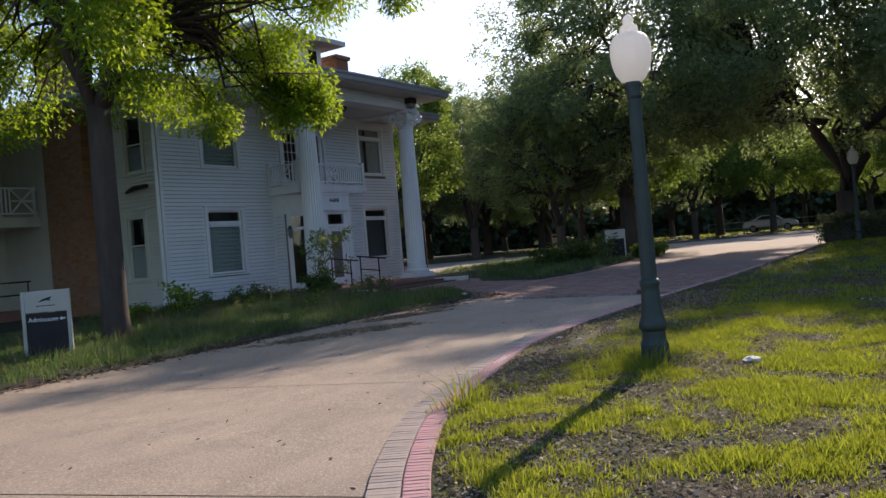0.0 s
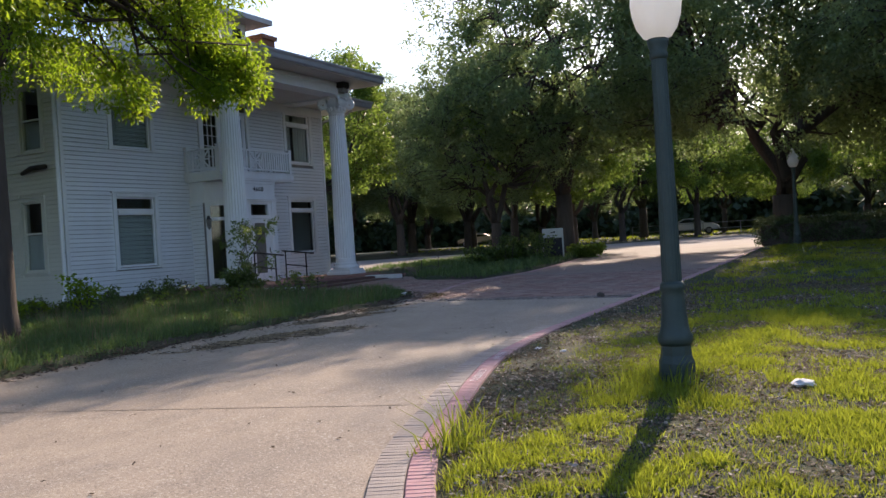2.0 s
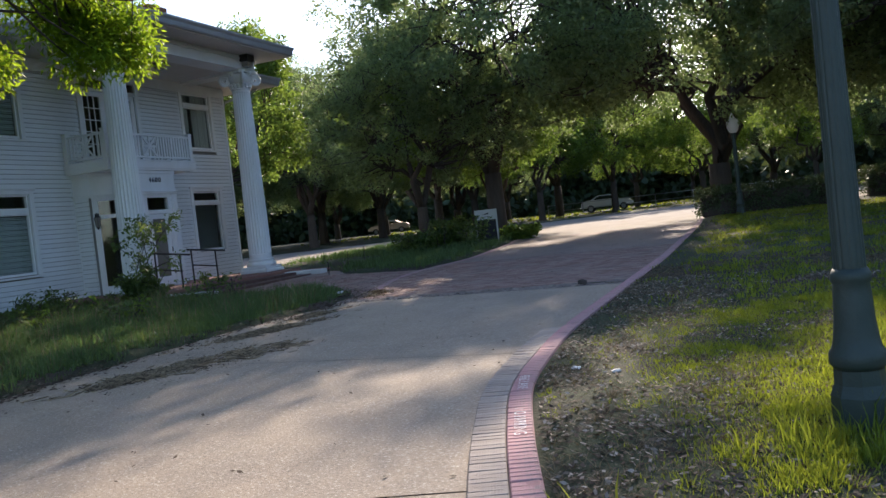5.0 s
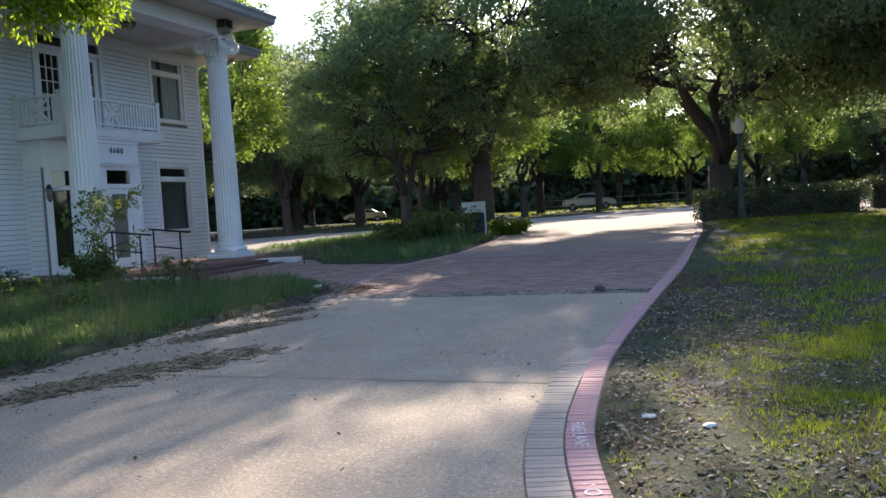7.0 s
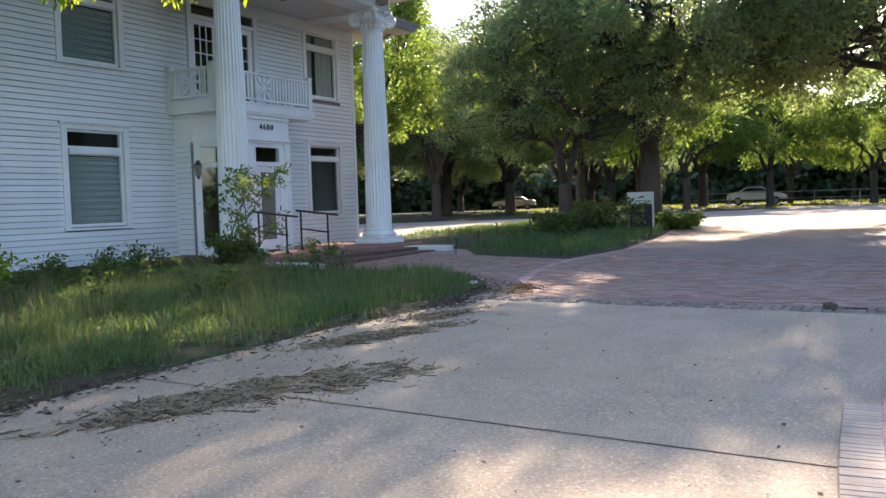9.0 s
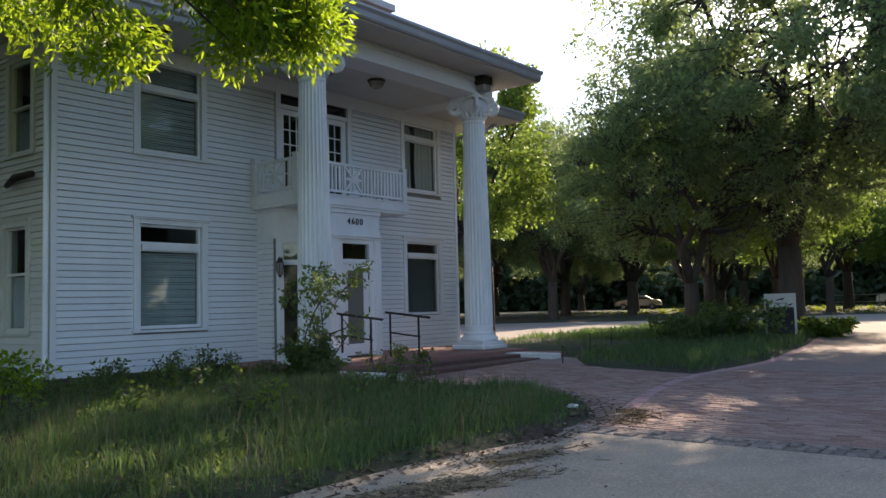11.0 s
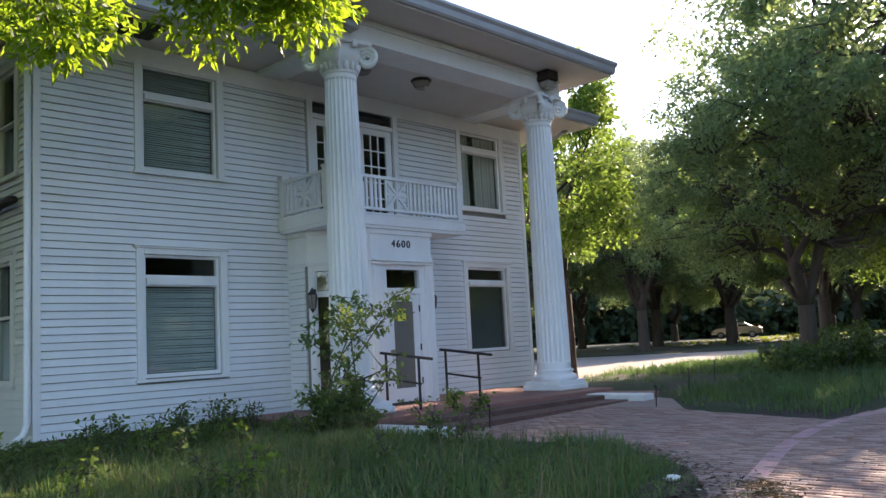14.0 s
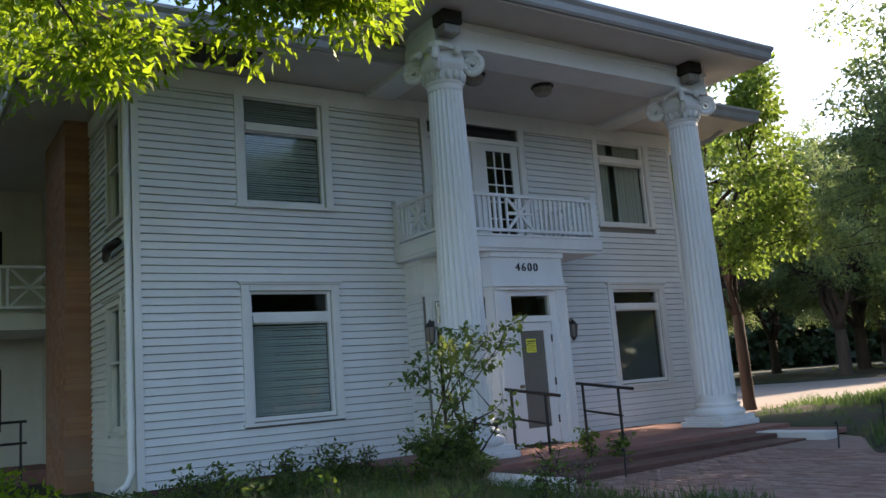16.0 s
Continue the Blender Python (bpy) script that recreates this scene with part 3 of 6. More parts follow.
CUTS = [trimmed(W1, 0.13, 0.14, 0.06), trimmed(W2, 0.13, 0.06, 0.06), trimmed(W3, 0.13, 0.14, 0.06), trimmed(W4, 0.13, 0.06, 0.06), trimmed(UDOOR, 0.16, 0.2, 0.1), (19.95, 22.85, 0.3, 3.92)]
rng = random.Random(4)
rows = int((ZF - 0.05 - Z0) / EXPOSE) + 1
for k in range(rows):
    z = Z0 + k * EXPOSE
    zt = min(EXPOSE, ZF - 0.052 - z)
    if zt < 0.03:
        continue
    for a, c in spans(Y0 + 0.072, Y1 - 0.072, z, z + zt, CUTS):
        ob = place_piece("clapboard", BOARD, wall_front, Matrix.Translation((FX + rng.uniform(-0.002, 0.002), a, z)) @ Matrix.Diagonal((1, c - a, zt / EXPOSE, 1)))
    for a, c in spans(-23.0, FX - 0.025, z, z + zt, [trimmed(S1, 0.12, 0.14, 0.06), trimmed(S2, 0.12, 0.12, 0.06)]):
        place_piece("clapboard", BOARD_SIDE, wall_side, Matrix.Translation((a, Y0, z)) @ Matrix.Rotation(radians(-90), 4, "Z") @ Matrix.Diagonal((1, c - a, zt / EXPOSE, 1)))


def window(h, bar, crown, fill, face="x", plane=FX, mat=WHITE, mid=False):
    """A cased window with a transom light over a large sash."""
    u0, u1, z0, z1 = h
    s = 0.13

    def put(bm, ua, ub, da, db, za, zb):
        if face == "x":
            return box(bm, plane + da, plane + db, ua, ub, za, zb)
        return box(bm, ua, ub, plane - db, plane - da, za, zb)

    bm = bmesh.new()
    top = z1 + (0.09 if crown else 0.05)
    for ua, ub in ((u0 - s, u0), (u1, u1 + s)):
        put(bm, ua, ub, -0.01, 0.049, z0 - 0.02, top)
    put(bm, u0, u1, -0.01, 0.049, z1, top)
    if crown:
        put(bm, u0 - s - 0.03, u1 + s + 0.03, -0.01, 0.075, top, top + 0.03)
        put(bm, u0 - s - 0.05, u1 + s + 0.05, -0.01, 0.095, top + 0.03, top + 0.05)
    casing = hpart("window", bevelled(bm, 0.004), mat, label="white-painted window with transom light, " + fill)
    bm = bmesh.new()
    for ua, ub, za, zb in ((u0, u0 + 0.05, z0, z1), (u1 - 0.05, u1, z0, z1), (u0 + 0.05, u1 - 0.05, z1 - 0.045, z1), (u0 + 0.05, u1 - 0.05, z0, z0 + 0.06), (u0 + 0.05, u1 - 0.05, bar[0], bar[1])):
        put(bm, ua, ub, -0.10, -0.02, za, zb)
    put(bm, u0 + 0.05, u1 - 0.05, -0.02, 0.03, bar[0] + 0.02, bar[1] - 0.05)
    if mid:
        put(bm, u0 + 0.05, u1 - 0.05, -0.09, -0.03, mid - 0.02, mid + 0.02)
    part("window_frame", bm, mat, casing)
    part("window_sill", put(bmesh.new(), u0 - s - 0.03, u1 + s + 0.03, -0.02, 0.075, z0 - 0.065, z0 - 0.022), mat, casing)
    for za, zb in ((bar[1], z1 - 0.045), (z0 + 0.06, bar[0])):
        pane = part("pane", put(bmesh.new(), u0 + 0.05, u1 - 0.05, -0.075, -0.069, za, zb), GLASS, casing)
        pane.visible_shadow = False
    if "blind" in fill:
        bm = bmesh.new()
        zs = [(z0 + 0.07, bar[0] - 0.02)] + ([(bar[1] + 0.01, z1 - 0.05)] if "upper" in fill else [])
        for za, zb in zs:
            n = int((zb - za) / 0.034)
            for k in range(n):
                z = za + k * (zb - za) / n
                sag = 0.006 * math.sin(k * 1.7)
                if face == "x":
                    vs = [bm.verts.new((plane + d, u, z + dz + sag * (u - u0))) for u, d, dz in ((u0 + 0.06, -0.118, 0.031), (u1 - 0.06, -0.118, 0.031), (u1 - 0.06, -0.098, 0.0), (u0 + 0.06, -0.098, 0.0))]
                else:
                    vs = [bm.verts.new((u, plane - d, z + dz)) for u, d, dz in ((u0 + 0.06, -0.118, 0.031), (u1 - 0.06, -0.118, 0.031), (u1 - 0.06, -0.098, 0.0), (u0 + 0.06, -0.098, 0.0))]
                bm.faces.new(vs)
        part("blind", bm, BLIND, casing, "pale slatted blind")
    if "curtain" in fill:
        for ua, ub in ((u0 + 0.06, u0 + 0.40), (u0 + 0.60, u1 - 0.06)):
            bm = bmesh.new()
            n = 40
            cols = []
            for k in range(n + 1):
                u = ua + (ub - ua) * k / n
                d = -0.14 + 0.028 * math.sin(k * 1.15) + 0.012 * math.sin(k * 0.4)
                cols.append([bm.verts.new((plane + d * (1 + 0.12 * q), u, z)) for q, z in ((0, z1 - 0.05), (1, (z0 + z1) / 2), (0.5, z0 + 0.03))])
            for a, c in zip(cols, cols[1:]):
                for q in range(2):
                    bm.faces.new((a[q], c[q], c[q + 1], a[q + 1]))
            part("curtain", bm, CURTAIN, casing, "hanging pale curtain", True)
    return casing


window(W1, (2.72, 2.90), True, "blind closed behind glass")
window(W2, (5.70, 5.86), False, "upper and lower blinds closed")
window(W3, (2.80, 2.95), True, "bare dark room behind")
window(W4, (5.80, 5.97), False, "curtains half drawn")
window(S1, (2.30, 2.34), True, "blind behind glass", "y", Y0, SIDE_SHADED)
window(S2, (5.25, 5.29), False, "blind behind glass", "y", Y0, SIDE_SHADED)

# roof, soffits and gutters
EX, EY0, EY1, EZ = -18.72, 14.3, 28.05, 6.58
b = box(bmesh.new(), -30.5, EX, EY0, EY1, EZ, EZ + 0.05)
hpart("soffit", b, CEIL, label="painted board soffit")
b = bmesh.new()
ring = [b.verts.new(p) for p in ((EX, EY0, EZ + 0.2), (EX, EY1, EZ + 0.2), (-31.2, EY1, EZ + 0.2), (-31.2, EY0, EZ + 0.2))]
top = [b.verts.new(p) for p in ((-24.2, 20.2, 8.5), (-24.2, 22.2, 8.5), (-26.0, 22.2, 8.5), (-26.0, 20.2, 8.5))]
for k in range(4):
    b.faces.new((ring[k], ring[(k + 1) % 4], top[(k + 1) % 4], top[k]))
b.faces.new(top)
hpart("roof", b, SHINGLE, label="dark shingled hip roof")


def gutter_run(p, q, z, parent=None):
    """A moulded gutter along a horizontal eave; its outside lies to the right of p to q."""
    p, q = Vector((*p, 0)), Vector((*q, 0))
    d = (q - p).normalized()
    o = Vector((d.y, -d.x, 0))
    bm = bmesh.new()
    prof = ((-0.01, 0.0), (0.05, 0.0), (0.075, 0.04), (0.085, 0.14), (0.125, 0.20), (0.125, 0.25), (0.105, 0.25), (-0.01, 0.20))
    ends = []
    for base, sgn in ((p, -1), (q, 1)):
        ends.append([bm.verts.new(base + o * a + d * sgn * max(a, 0) + Vector((0, 0, z + h))) for a, h in prof])
    n = len(prof)
    for k in range(n):
        bm.faces.new((ends[0][k], ends[0][(k + 1) % n], ends[1][(k + 1) % n], ends[1][k]))
    bm.faces.new(ends[0][::-1])
    bm.faces.new(ends[1])
    return hpart("gutter", bm, GUTTER, parent, "grey moulded metal gutter")


for p, q in (((EX, EY0), (EX, EY1)), ((EX, EY1), (-30.5, EY1)), ((-30.5, EY0), (EX, EY0))):
    gutter_run(p, q, EZ + 0.02)

# portico
PX, PY0, PY1, PZ = -16.88, 18.5, 26.02, 6.96
CXC, CYL, CYR = -18.0, 19.65, 24.90
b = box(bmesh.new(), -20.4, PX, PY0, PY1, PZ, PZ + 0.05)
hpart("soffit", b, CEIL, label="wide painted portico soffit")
b = bmesh.new()
ring = [b.verts.new(p) for p in ((PX, PY0, PZ + 0.2), (PX, PY1, PZ + 0.2), (-21.5, PY1, PZ + 0.2), (-21.5, PY0, PZ + 0.2))]
top = [b.verts.new(p) for p in ((-19.8, 21.2, 7.75), (-19.8, 23.3, 7.75), (-23.5, 23.3, 7.75), (-23.5, 21.2, 7.75))]
for k in range(4):
    b.faces.new((ring[k], ring[(k + 1) % 4], top[(k + 1) % 4], top[k]))
b.faces.new(top)
hpart("roof", b, SHINGLE, label="low portico roof")
for p, q in (((PX, PY0), (PX, PY1)), ((PX, PY1), (-20.4, PY1)), ((-20.4, PY0), (PX, PY0))):
    gutter_run(p, q, PZ + 0.03)
b = box(bmesh.new(), CXC - 0.30, CXC + 0.34, CYL - 0.34, CYR + 0.34, 6.56, 6.955)
box(b, CXC - 0.32, CXC + 0.37, CYL - 0.37, CYR + 0.37, 6.84, 6.90)
hpart("beam", b, WHITE, label="white boxed front beam")
for yc in (CYL, CYR):
    hpart("beam", box(bmesh.new(), FX + 0.032, CXC - 0.302, yc - 0.26, yc + 0.26, 6.50, 6.955), WHITE)
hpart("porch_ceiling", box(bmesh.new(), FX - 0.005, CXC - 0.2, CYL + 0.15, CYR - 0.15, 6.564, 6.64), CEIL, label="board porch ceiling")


def column(yc):
    n = 96

    def flute(k, r, z):
        if 1.1 < z < 5.92:
            return r * (1 - 0.075 * abs(math.sin(math.pi * 24 * k / n)) ** 0.7)
        return r

    bm = bmesh.new()
    prof = [(0.335, 0.96), (0.335, 1.09)] + [(0.335 - 0.075 * (q / 12) ** 1.5, 1.12 + (5.90 - 1.12) * q / 12) for q in range(13)] + [(0.265, 5.93), (0.265, 6.0)]
    shaft = hpart("column", lathe(bm, prof, n, CXC, yc, flute), WHITE, label="fluted white column with scrolled capital")
    bm = bmesh.new()
    lathe(bm, [(0.43, 0.74), (0.45, 0.79), (0.43, 0.85), (0.37, 0.87), (0.36, 0.90), (0.39, 0.93), (0.36, 0.965)], 40, CXC, yc)
    part("column_base", bm, WHITE, shaft, smooth=True)
    bm = bevelled(box(bmesh.new(), CXC - 0.47, CXC + 0.47, yc - 0.47, yc + 0.47, 0.56, 0.66), 0.02, 2)
    bm2 = bevelled(box(bmesh.new(), CXC - 0.42, CXC + 0.42, yc - 0.42, yc + 0.42, 0.66, 0.745), 0.015, 2)
    part("plinth", bm, WHITE, shaft)
    part("plinth", bm2, WHITE, shaft)
    bm = bmesh.new()
    lathe(bm, [(0.268, 6.0), (0.29, 6.02), (0.275, 6.05), (0.272, 6.19), (0.29, 6.21), (0.325, 6.26), (0.345, 6.32), (0.33, 6.37), (0.33, 6.48)], 40, CXC, yc)
    part("echinus", bm, WHITE, shaft, smooth=True)
    bm = bmesh.new()
    for k in range(16):
        a = math.tau * k / 16
        m = Matrix.Translation((CXC, yc, 0)) @ Matrix.Rotation(a, 4, "Z")
        tube(bm, [m @ Vector(p) for p in ((0.275, 0, 6.06), (0.30, 0, 6.12), (0.315, 0, 6.18), (0.33, 0, 6.19))], (0.035, 0.04, 0.03, 0.008), 6)
    part("leaf_band", bm, WHITE, shaft, smooth=True)
    for a in (45, 135, 225, 315):
        m = Matrix.Translation((CXC, yc, 0)) @ Matrix.Rotation(radians(a), 4, "Z")
        bm = bmesh.new()
        spiral = []
        for q in range(44):
            th = q * 0.33
            r = 0.165 * (1 - q / 52)
            spiral.append(m @ Vector((0.445 + r * math.sin(th) * 0.95, 0, 6.30 + r * math.cos(th))))
        tube(bm, [m @ Vector((0.10, 0, 6.47)), m @ Vector((0.28, 0, 6.47))] + spiral, [0.05] * 2 + [0.055 * (1 - 0.5 * q / 44) for q in range(44)], 7)
        part("volute", bm, WHITE, shaft, smooth=True)
    bm = bmesh.new()
    pts = []
    for k in range(32):
        a = math.tau * k / 32
        r = 0.37 + 0.17 * abs(math.cos(2 * (a - math.pi / 4))) ** 3
        pts.append((CXC + r * math.cos(a), yc + r * math.sin(a)))
    lo, hi = [bm.verts.new((x, y, 6.48)) for x, y in pts], [bm.verts.new((x, y, 6.555)) for x, y in pts]
    for k in range(32):
        bm.faces.new((lo[k], lo[(k + 1) % 32], hi[(k + 1) % 32], hi[k]))
    bm.faces.new(lo[::-1])
    bm.faces.new(hi)
    part("abacus", bm, WHITE, shaft)
    for a in (0, 90, 180, 270):
        bm = bmesh.new()
        m = Matrix.Translation((CXC, yc, 0)) @ Matrix.Rotation(radians(a), 4, "Z") @ Matrix.Translation((0.40, 0, 6.46))
        bmesh.ops.create_icosphere(bm, subdivisions=2, radius=0.07, matrix=m @ Matrix.Diagonal((0.6, 1, 1, 1)))
        part("rosette", bm, WHITE, shaft, smooth=True)


column(CYL)
column(CYR)
# dormer and chimneys
b = box(bmesh.new(), -25.0, -22.0, 21.6, 25.2, 7.2, 9.75)
dormer = hpart("dormer", b, WHITE, label="white attic dormer")
part("roof", box(bmesh.new(), -25.6, -21.3, 21.0, 25.9, 9.75, 9.93), GUTTER, dormer)
for y in (22.3, 24.45):
    w = part("window", box(bmesh.new(), -22.0, -21.95, y - 0.06, y + 0.50, 8.75, 9.6), WHITE, dormer)
    part("pane", box(bmesh.new(), -21.96, -21.944, y, y + 0.44, 8.82, 9.54), DARK_GLASS, dormer)


def brick_stack(name, x0, x1, y0, y1, z0, z1, label, rows_seen):
    core = hpart(name, box(bmesh.new(), x0 + 0.012, x1 - 0.012, y0 + 0.012, y1 - 0.012, z0, z1), MORTAR, label=label)
    me = brick_mesh("brick", 0.205, 0.10, 0.062, RED_BRICK)
    k = 0
    z = z0 + 0.04
    while z < z1 and k < rows_seen:
        off = 0.11 if k % 2 else 0.0
        for face in ("front", "right"):
            a, c = (x0, x1) if face == "front" else (y0, y1)
            u = a + 0.10 - off * 0.9 + (0.11 if off else 0)
            while u < c - 0.06:
                if face == "front":
                    place_piece("brick", me, core, Matrix.Translation((u, y0 + 0.05, z)))
                else:
                    place_piece("brick", me, core, Matrix.Translation((x1 - 0.05, u, z)) @ Matrix.Rotation(radians(90), 4, "Z"))
                u += 0.217
        z += 0.074
        k += 1
    return core


b = box(bmesh.new(), -22.7, -21.9, 26.0, 26.7, 6.9, 9.6)
box(b, -22.78, -21.82, 25.92, 26.78, 9.42, 9.56)
hpart("chimney", b, RED_BRICK, label="red brick chimney above the roof")
b = box(bmesh.new(), -25.1, -23.03, 15.20, 15.66, 0.1, 9.2)
box(b, -25.2, -22.93, 15.1, 15.7, 8.9, 9.1)
bc = hpart("chimney", b, STACK, label="old reddish-brown brick chimney stack on the side wall")

# entrance bay
VEST = [(-20.03, 19.95), (-19.45, 19.95), (-18.68, 20.74), (-18.68, 22.22), (-19.45, 22.85), (-20.03, 22.85)]


def facet(bm, p, q, u0, u1, z0, z1, d0, d1):
    """A block on the vertical face from p to q: u along it, d outward."""
    p, q = Vector((*p, 0)), Vector((*q, 0))
    t = (q - p).normalized()
    o = Vector((t.y, -t.x, 0))
    vs = []
    for z in (z0, z1):
        for u, d in ((u0, d0), (u1, d0), (u1, d1), (u0, d1)):
            v = p + t * u + o * d
            vs.append(bm.verts.new((v.x, v.y, z)))
    for f in ((3, 2, 1, 0), (4, 5, 6, 7), (0, 1, 5, 4), (1, 2, 6, 5), (2, 3, 7, 6), (3, 0, 4, 7)):
        bm.faces.new([vs[i] for i in f])
    return bm


bay = hpart("entrance_bay", facet(bmesh.new(), VEST[2], VEST[3], 0, 1.48, 3.205, 3.575, -0.1, 0.0), WHITE, label="white panelled three-sided entrance bay")
for p, q in zip(VEST, VEST[1:]):
    L = (Vector(q) - Vector(p)).length
    if p != VEST[2]:
        part("panel", facet(bmesh.new(), p, q, 0, L, 3.205, 3.575, -0.1, 0.0), WHITE, bay)
    part("cornice", facet(bmesh.new(), p, q, -0.03, L + 0.03, 3.09, 3.125, -0.1, 0.085), WHITE, bay)
    part("cornice", facet(bmesh.new(), p, q, -0.02, L + 0.02, 3.04, 3.088, -0.1, 0.055), WHITE, bay)
    part("moulding", facet(bmesh.new(), p, q, -0.02, L + 0.02, 3.577, 3.66, -0.1, 0.03), WHITE, bay)
    part("moulding", facet(bmesh.new(), p, q, -0.01, L + 0.01, 3.127, 3.203, -0.1, 0.02), WHITE, bay)
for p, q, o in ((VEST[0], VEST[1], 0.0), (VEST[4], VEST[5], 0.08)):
    # dark backing paints the shade between the bay's clapboards
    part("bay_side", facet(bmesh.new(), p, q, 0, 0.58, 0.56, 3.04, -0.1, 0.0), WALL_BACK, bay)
    for k in range(22):
        part("clapboard", facet(bmesh.new(), p, q, o, o + 0.50, 0.58 + k * EXPOSE, 0.58 + (k + 1) * EXPOSE - 0.010, 0.001, 0.022), SIDING, bay)
for p, q in (VEST[1:3], VEST[3:5]):
    L = (Vector(q) - Vector(p)).length
    bm = bmesh.new()
    facet(bm, p, q, 0, 0.10, 0.56, 3.04, -0.1, 0.03)
    facet(bm, p, q, L - 0.10, L, 0.56, 3.04, -0.1, 0.03)
    facet(bm, p, q, 0.10, L - 0.10, 0.56, 0.78, -0.1, 0.0)
    facet(bm, p, q, 0.10, L - 0.10, 2.50, 2.60, -0.1, 0.02)
    facet(bm, p, q, 0.10, L - 0.10, 2.95, 3.04, -0.1, 0.02)
    for u in (0.10, L - 0.145):
        facet(bm, p, q, u, u + 0.045, 0.78, 2.95, -0.08, -0.01)
    side = part("sidelight", bm, WHITE, bay)
    for za, zb in ((0.78, 2.5), (2.6, 2.95)):
        pn = part("pane", facet(bmesh.new(), p, q, 0.145, L - 0.145, za, zb, -0.05, -0.044), GLASS, bay)
        pn.visible_shadow = False
# unseen sheet added so no daylight shows through from the far sidelight
part("light_stop", facet(bmesh.new(), VEST[3], VEST[4], 0.105, 0.95, 0.78, 2.95, -0.098, -0.088), INNER, bay, "added dark sheet blocking daylight through the bay")
p, q = VEST[2], VEST[3]
L = 1.48
bm = bmesh.new()
for ua, ub in ((0, 0.20), (L - 0.20, L)):
    facet(bm, p, q, ua, ub, 0.56, 3.04, -0.12, 0.03)
    facet(bm, p, q, ua + 0.03, ub - 0.03, 0.74, 2.95, 0.03, 0.045)
for ua, ub in ((0.20, 0.34), (L - 0.34, L - 0.20)):
    facet(bm, p, q, ua, ub, 0.56, 3.04, -0.12, 0.0)
facet(bm, p, q, 0.34, L - 0.34, 2.52, 2.62, -0.12, 0.0)
facet(bm, p, q, 0.34, L - 0.34, 2.95, 3.04, -0.12, 0.0)
part("door_frame", bm, WHITE, bay)
pn = part("pane", facet(bmesh.new(), p, q, 0.34, L - 0.34, 2.62, 2.95, -0.06, -0.054), GLASS, bay)
pn.visible_shadow = False
bm = bmesh.new()
D0, D1 = 0.345, L - 0.345
for ua, ub, za, zb in ((D0, D0 + 0.15, 0.60, 2.51), (D1 - 0.15, D1, 0.60, 2.51), (D0 + 0.15, D1 - 0.15, 2.38, 2.51), (D0 + 0.15, D1 - 0.15, 0.60, 0.84)):
    facet(bm, p, q, ua, ub, za, zb, -0.07, -0.025)
door = hpart("door", bm, WHITE, label="white front door with full-length glass and yellow notice")
pn = part("pane", facet(bmesh.new(), p, q, D0 + 0.15, D1 - 0.15, 0.84, 2.38, -0.05, -0.044), REFLECTION_GREY, door)
pn.visible_shadow = False
part("notice", facet(bmesh.new(), p, q, D0 + 0.26, D0 + 0.46, 2.03, 2.25, -0.043, -0.040), YELLOW, door, "bright yellow paper notice with dark lines")
bm = bmesh.new()
for k in range(5):
    facet(bm, p, q, D0 + 0.28, D0 + 0.44 - 0.02 * (k % 2), 2.20 - 0.034 * k, 2.208 - 0.034 * k + (0.012 if k == 0 else 0), -0.040, -0.0385)
part("notice_print", bm, SIGN_BLACK, door)
bm = bmesh.new()
lathe(bm, [(0.03, -0.004), (0.03, 0.004), (0.012, 0.012), (0.012, 0.03), (0.03, 0.04), (0.034, 0.055), (0.02, 0.07)], 14)
bmesh.ops.transform(bm, matrix=Matrix.Translation((-18.70, VEST[2][1] + D0 + 0.07, 1.50)) @ Matrix.Rotation(radians(90), 4, "Y"), verts=bm.verts)
part("door_handle", bm, CHROME, door, "worn brass knob", True)
bm = bmesh.new()
for z in (0.95, 1.55, 2.25):
    facet(bm, p, q, D1 - 0.015, D1 + 0.03, z - 0.06, z + 0.06, -0.024, -0.005)
part("hinge", bm, BRONZE, door, "dark hinges")
lettering("house_number", "4600", 0.19, Matrix.Translation((-18.672, 21.46, 3.41)) @ Matrix.Rotation(radians(90), 4, "Z") @ Matrix.Rotation(radians(90), 4, "X"), BLACK, bay, 0.008, 1.3)
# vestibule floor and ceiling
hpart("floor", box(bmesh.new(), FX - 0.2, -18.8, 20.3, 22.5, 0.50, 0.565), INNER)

# balcony
BY0, BY1, BX = 19.78, 23.10, -18.62
bm = box(bmesh.new(), FX + 0.025, BX, BY0, BY1, 3.665, 3.72)
box(bm, FX + 0.025, BX + 0.03, BY0 - 0.03, BY1 + 0.03, 3.72, 3.90)
box(bm, FX + 0.025, BX + 0.05, BY0 - 0.05, BY1 + 0.05, 3.90, 3.935)
balcony = hpart("balcony", bm, WHITE, label="white wooden balcony with star-pattern railing")
for x, y in ((BX - 0.06, BY0 + 0.06), (BX - 0.06, BY1 - 0.06), (FX + 0.09, BY0 + 0.06), (FX + 0.09, BY1 - 0.06)):
    bm = box(bmesh.new(), x - 0.06, x + 0.06, y - 0.06, y + 0.06, 3.935, 4.66)
    box(bm, x - 0.075, x + 0.075, y - 0.075, y + 0.075, 4.66, 4.70)
    part("post", bm, WHITE, balcony)


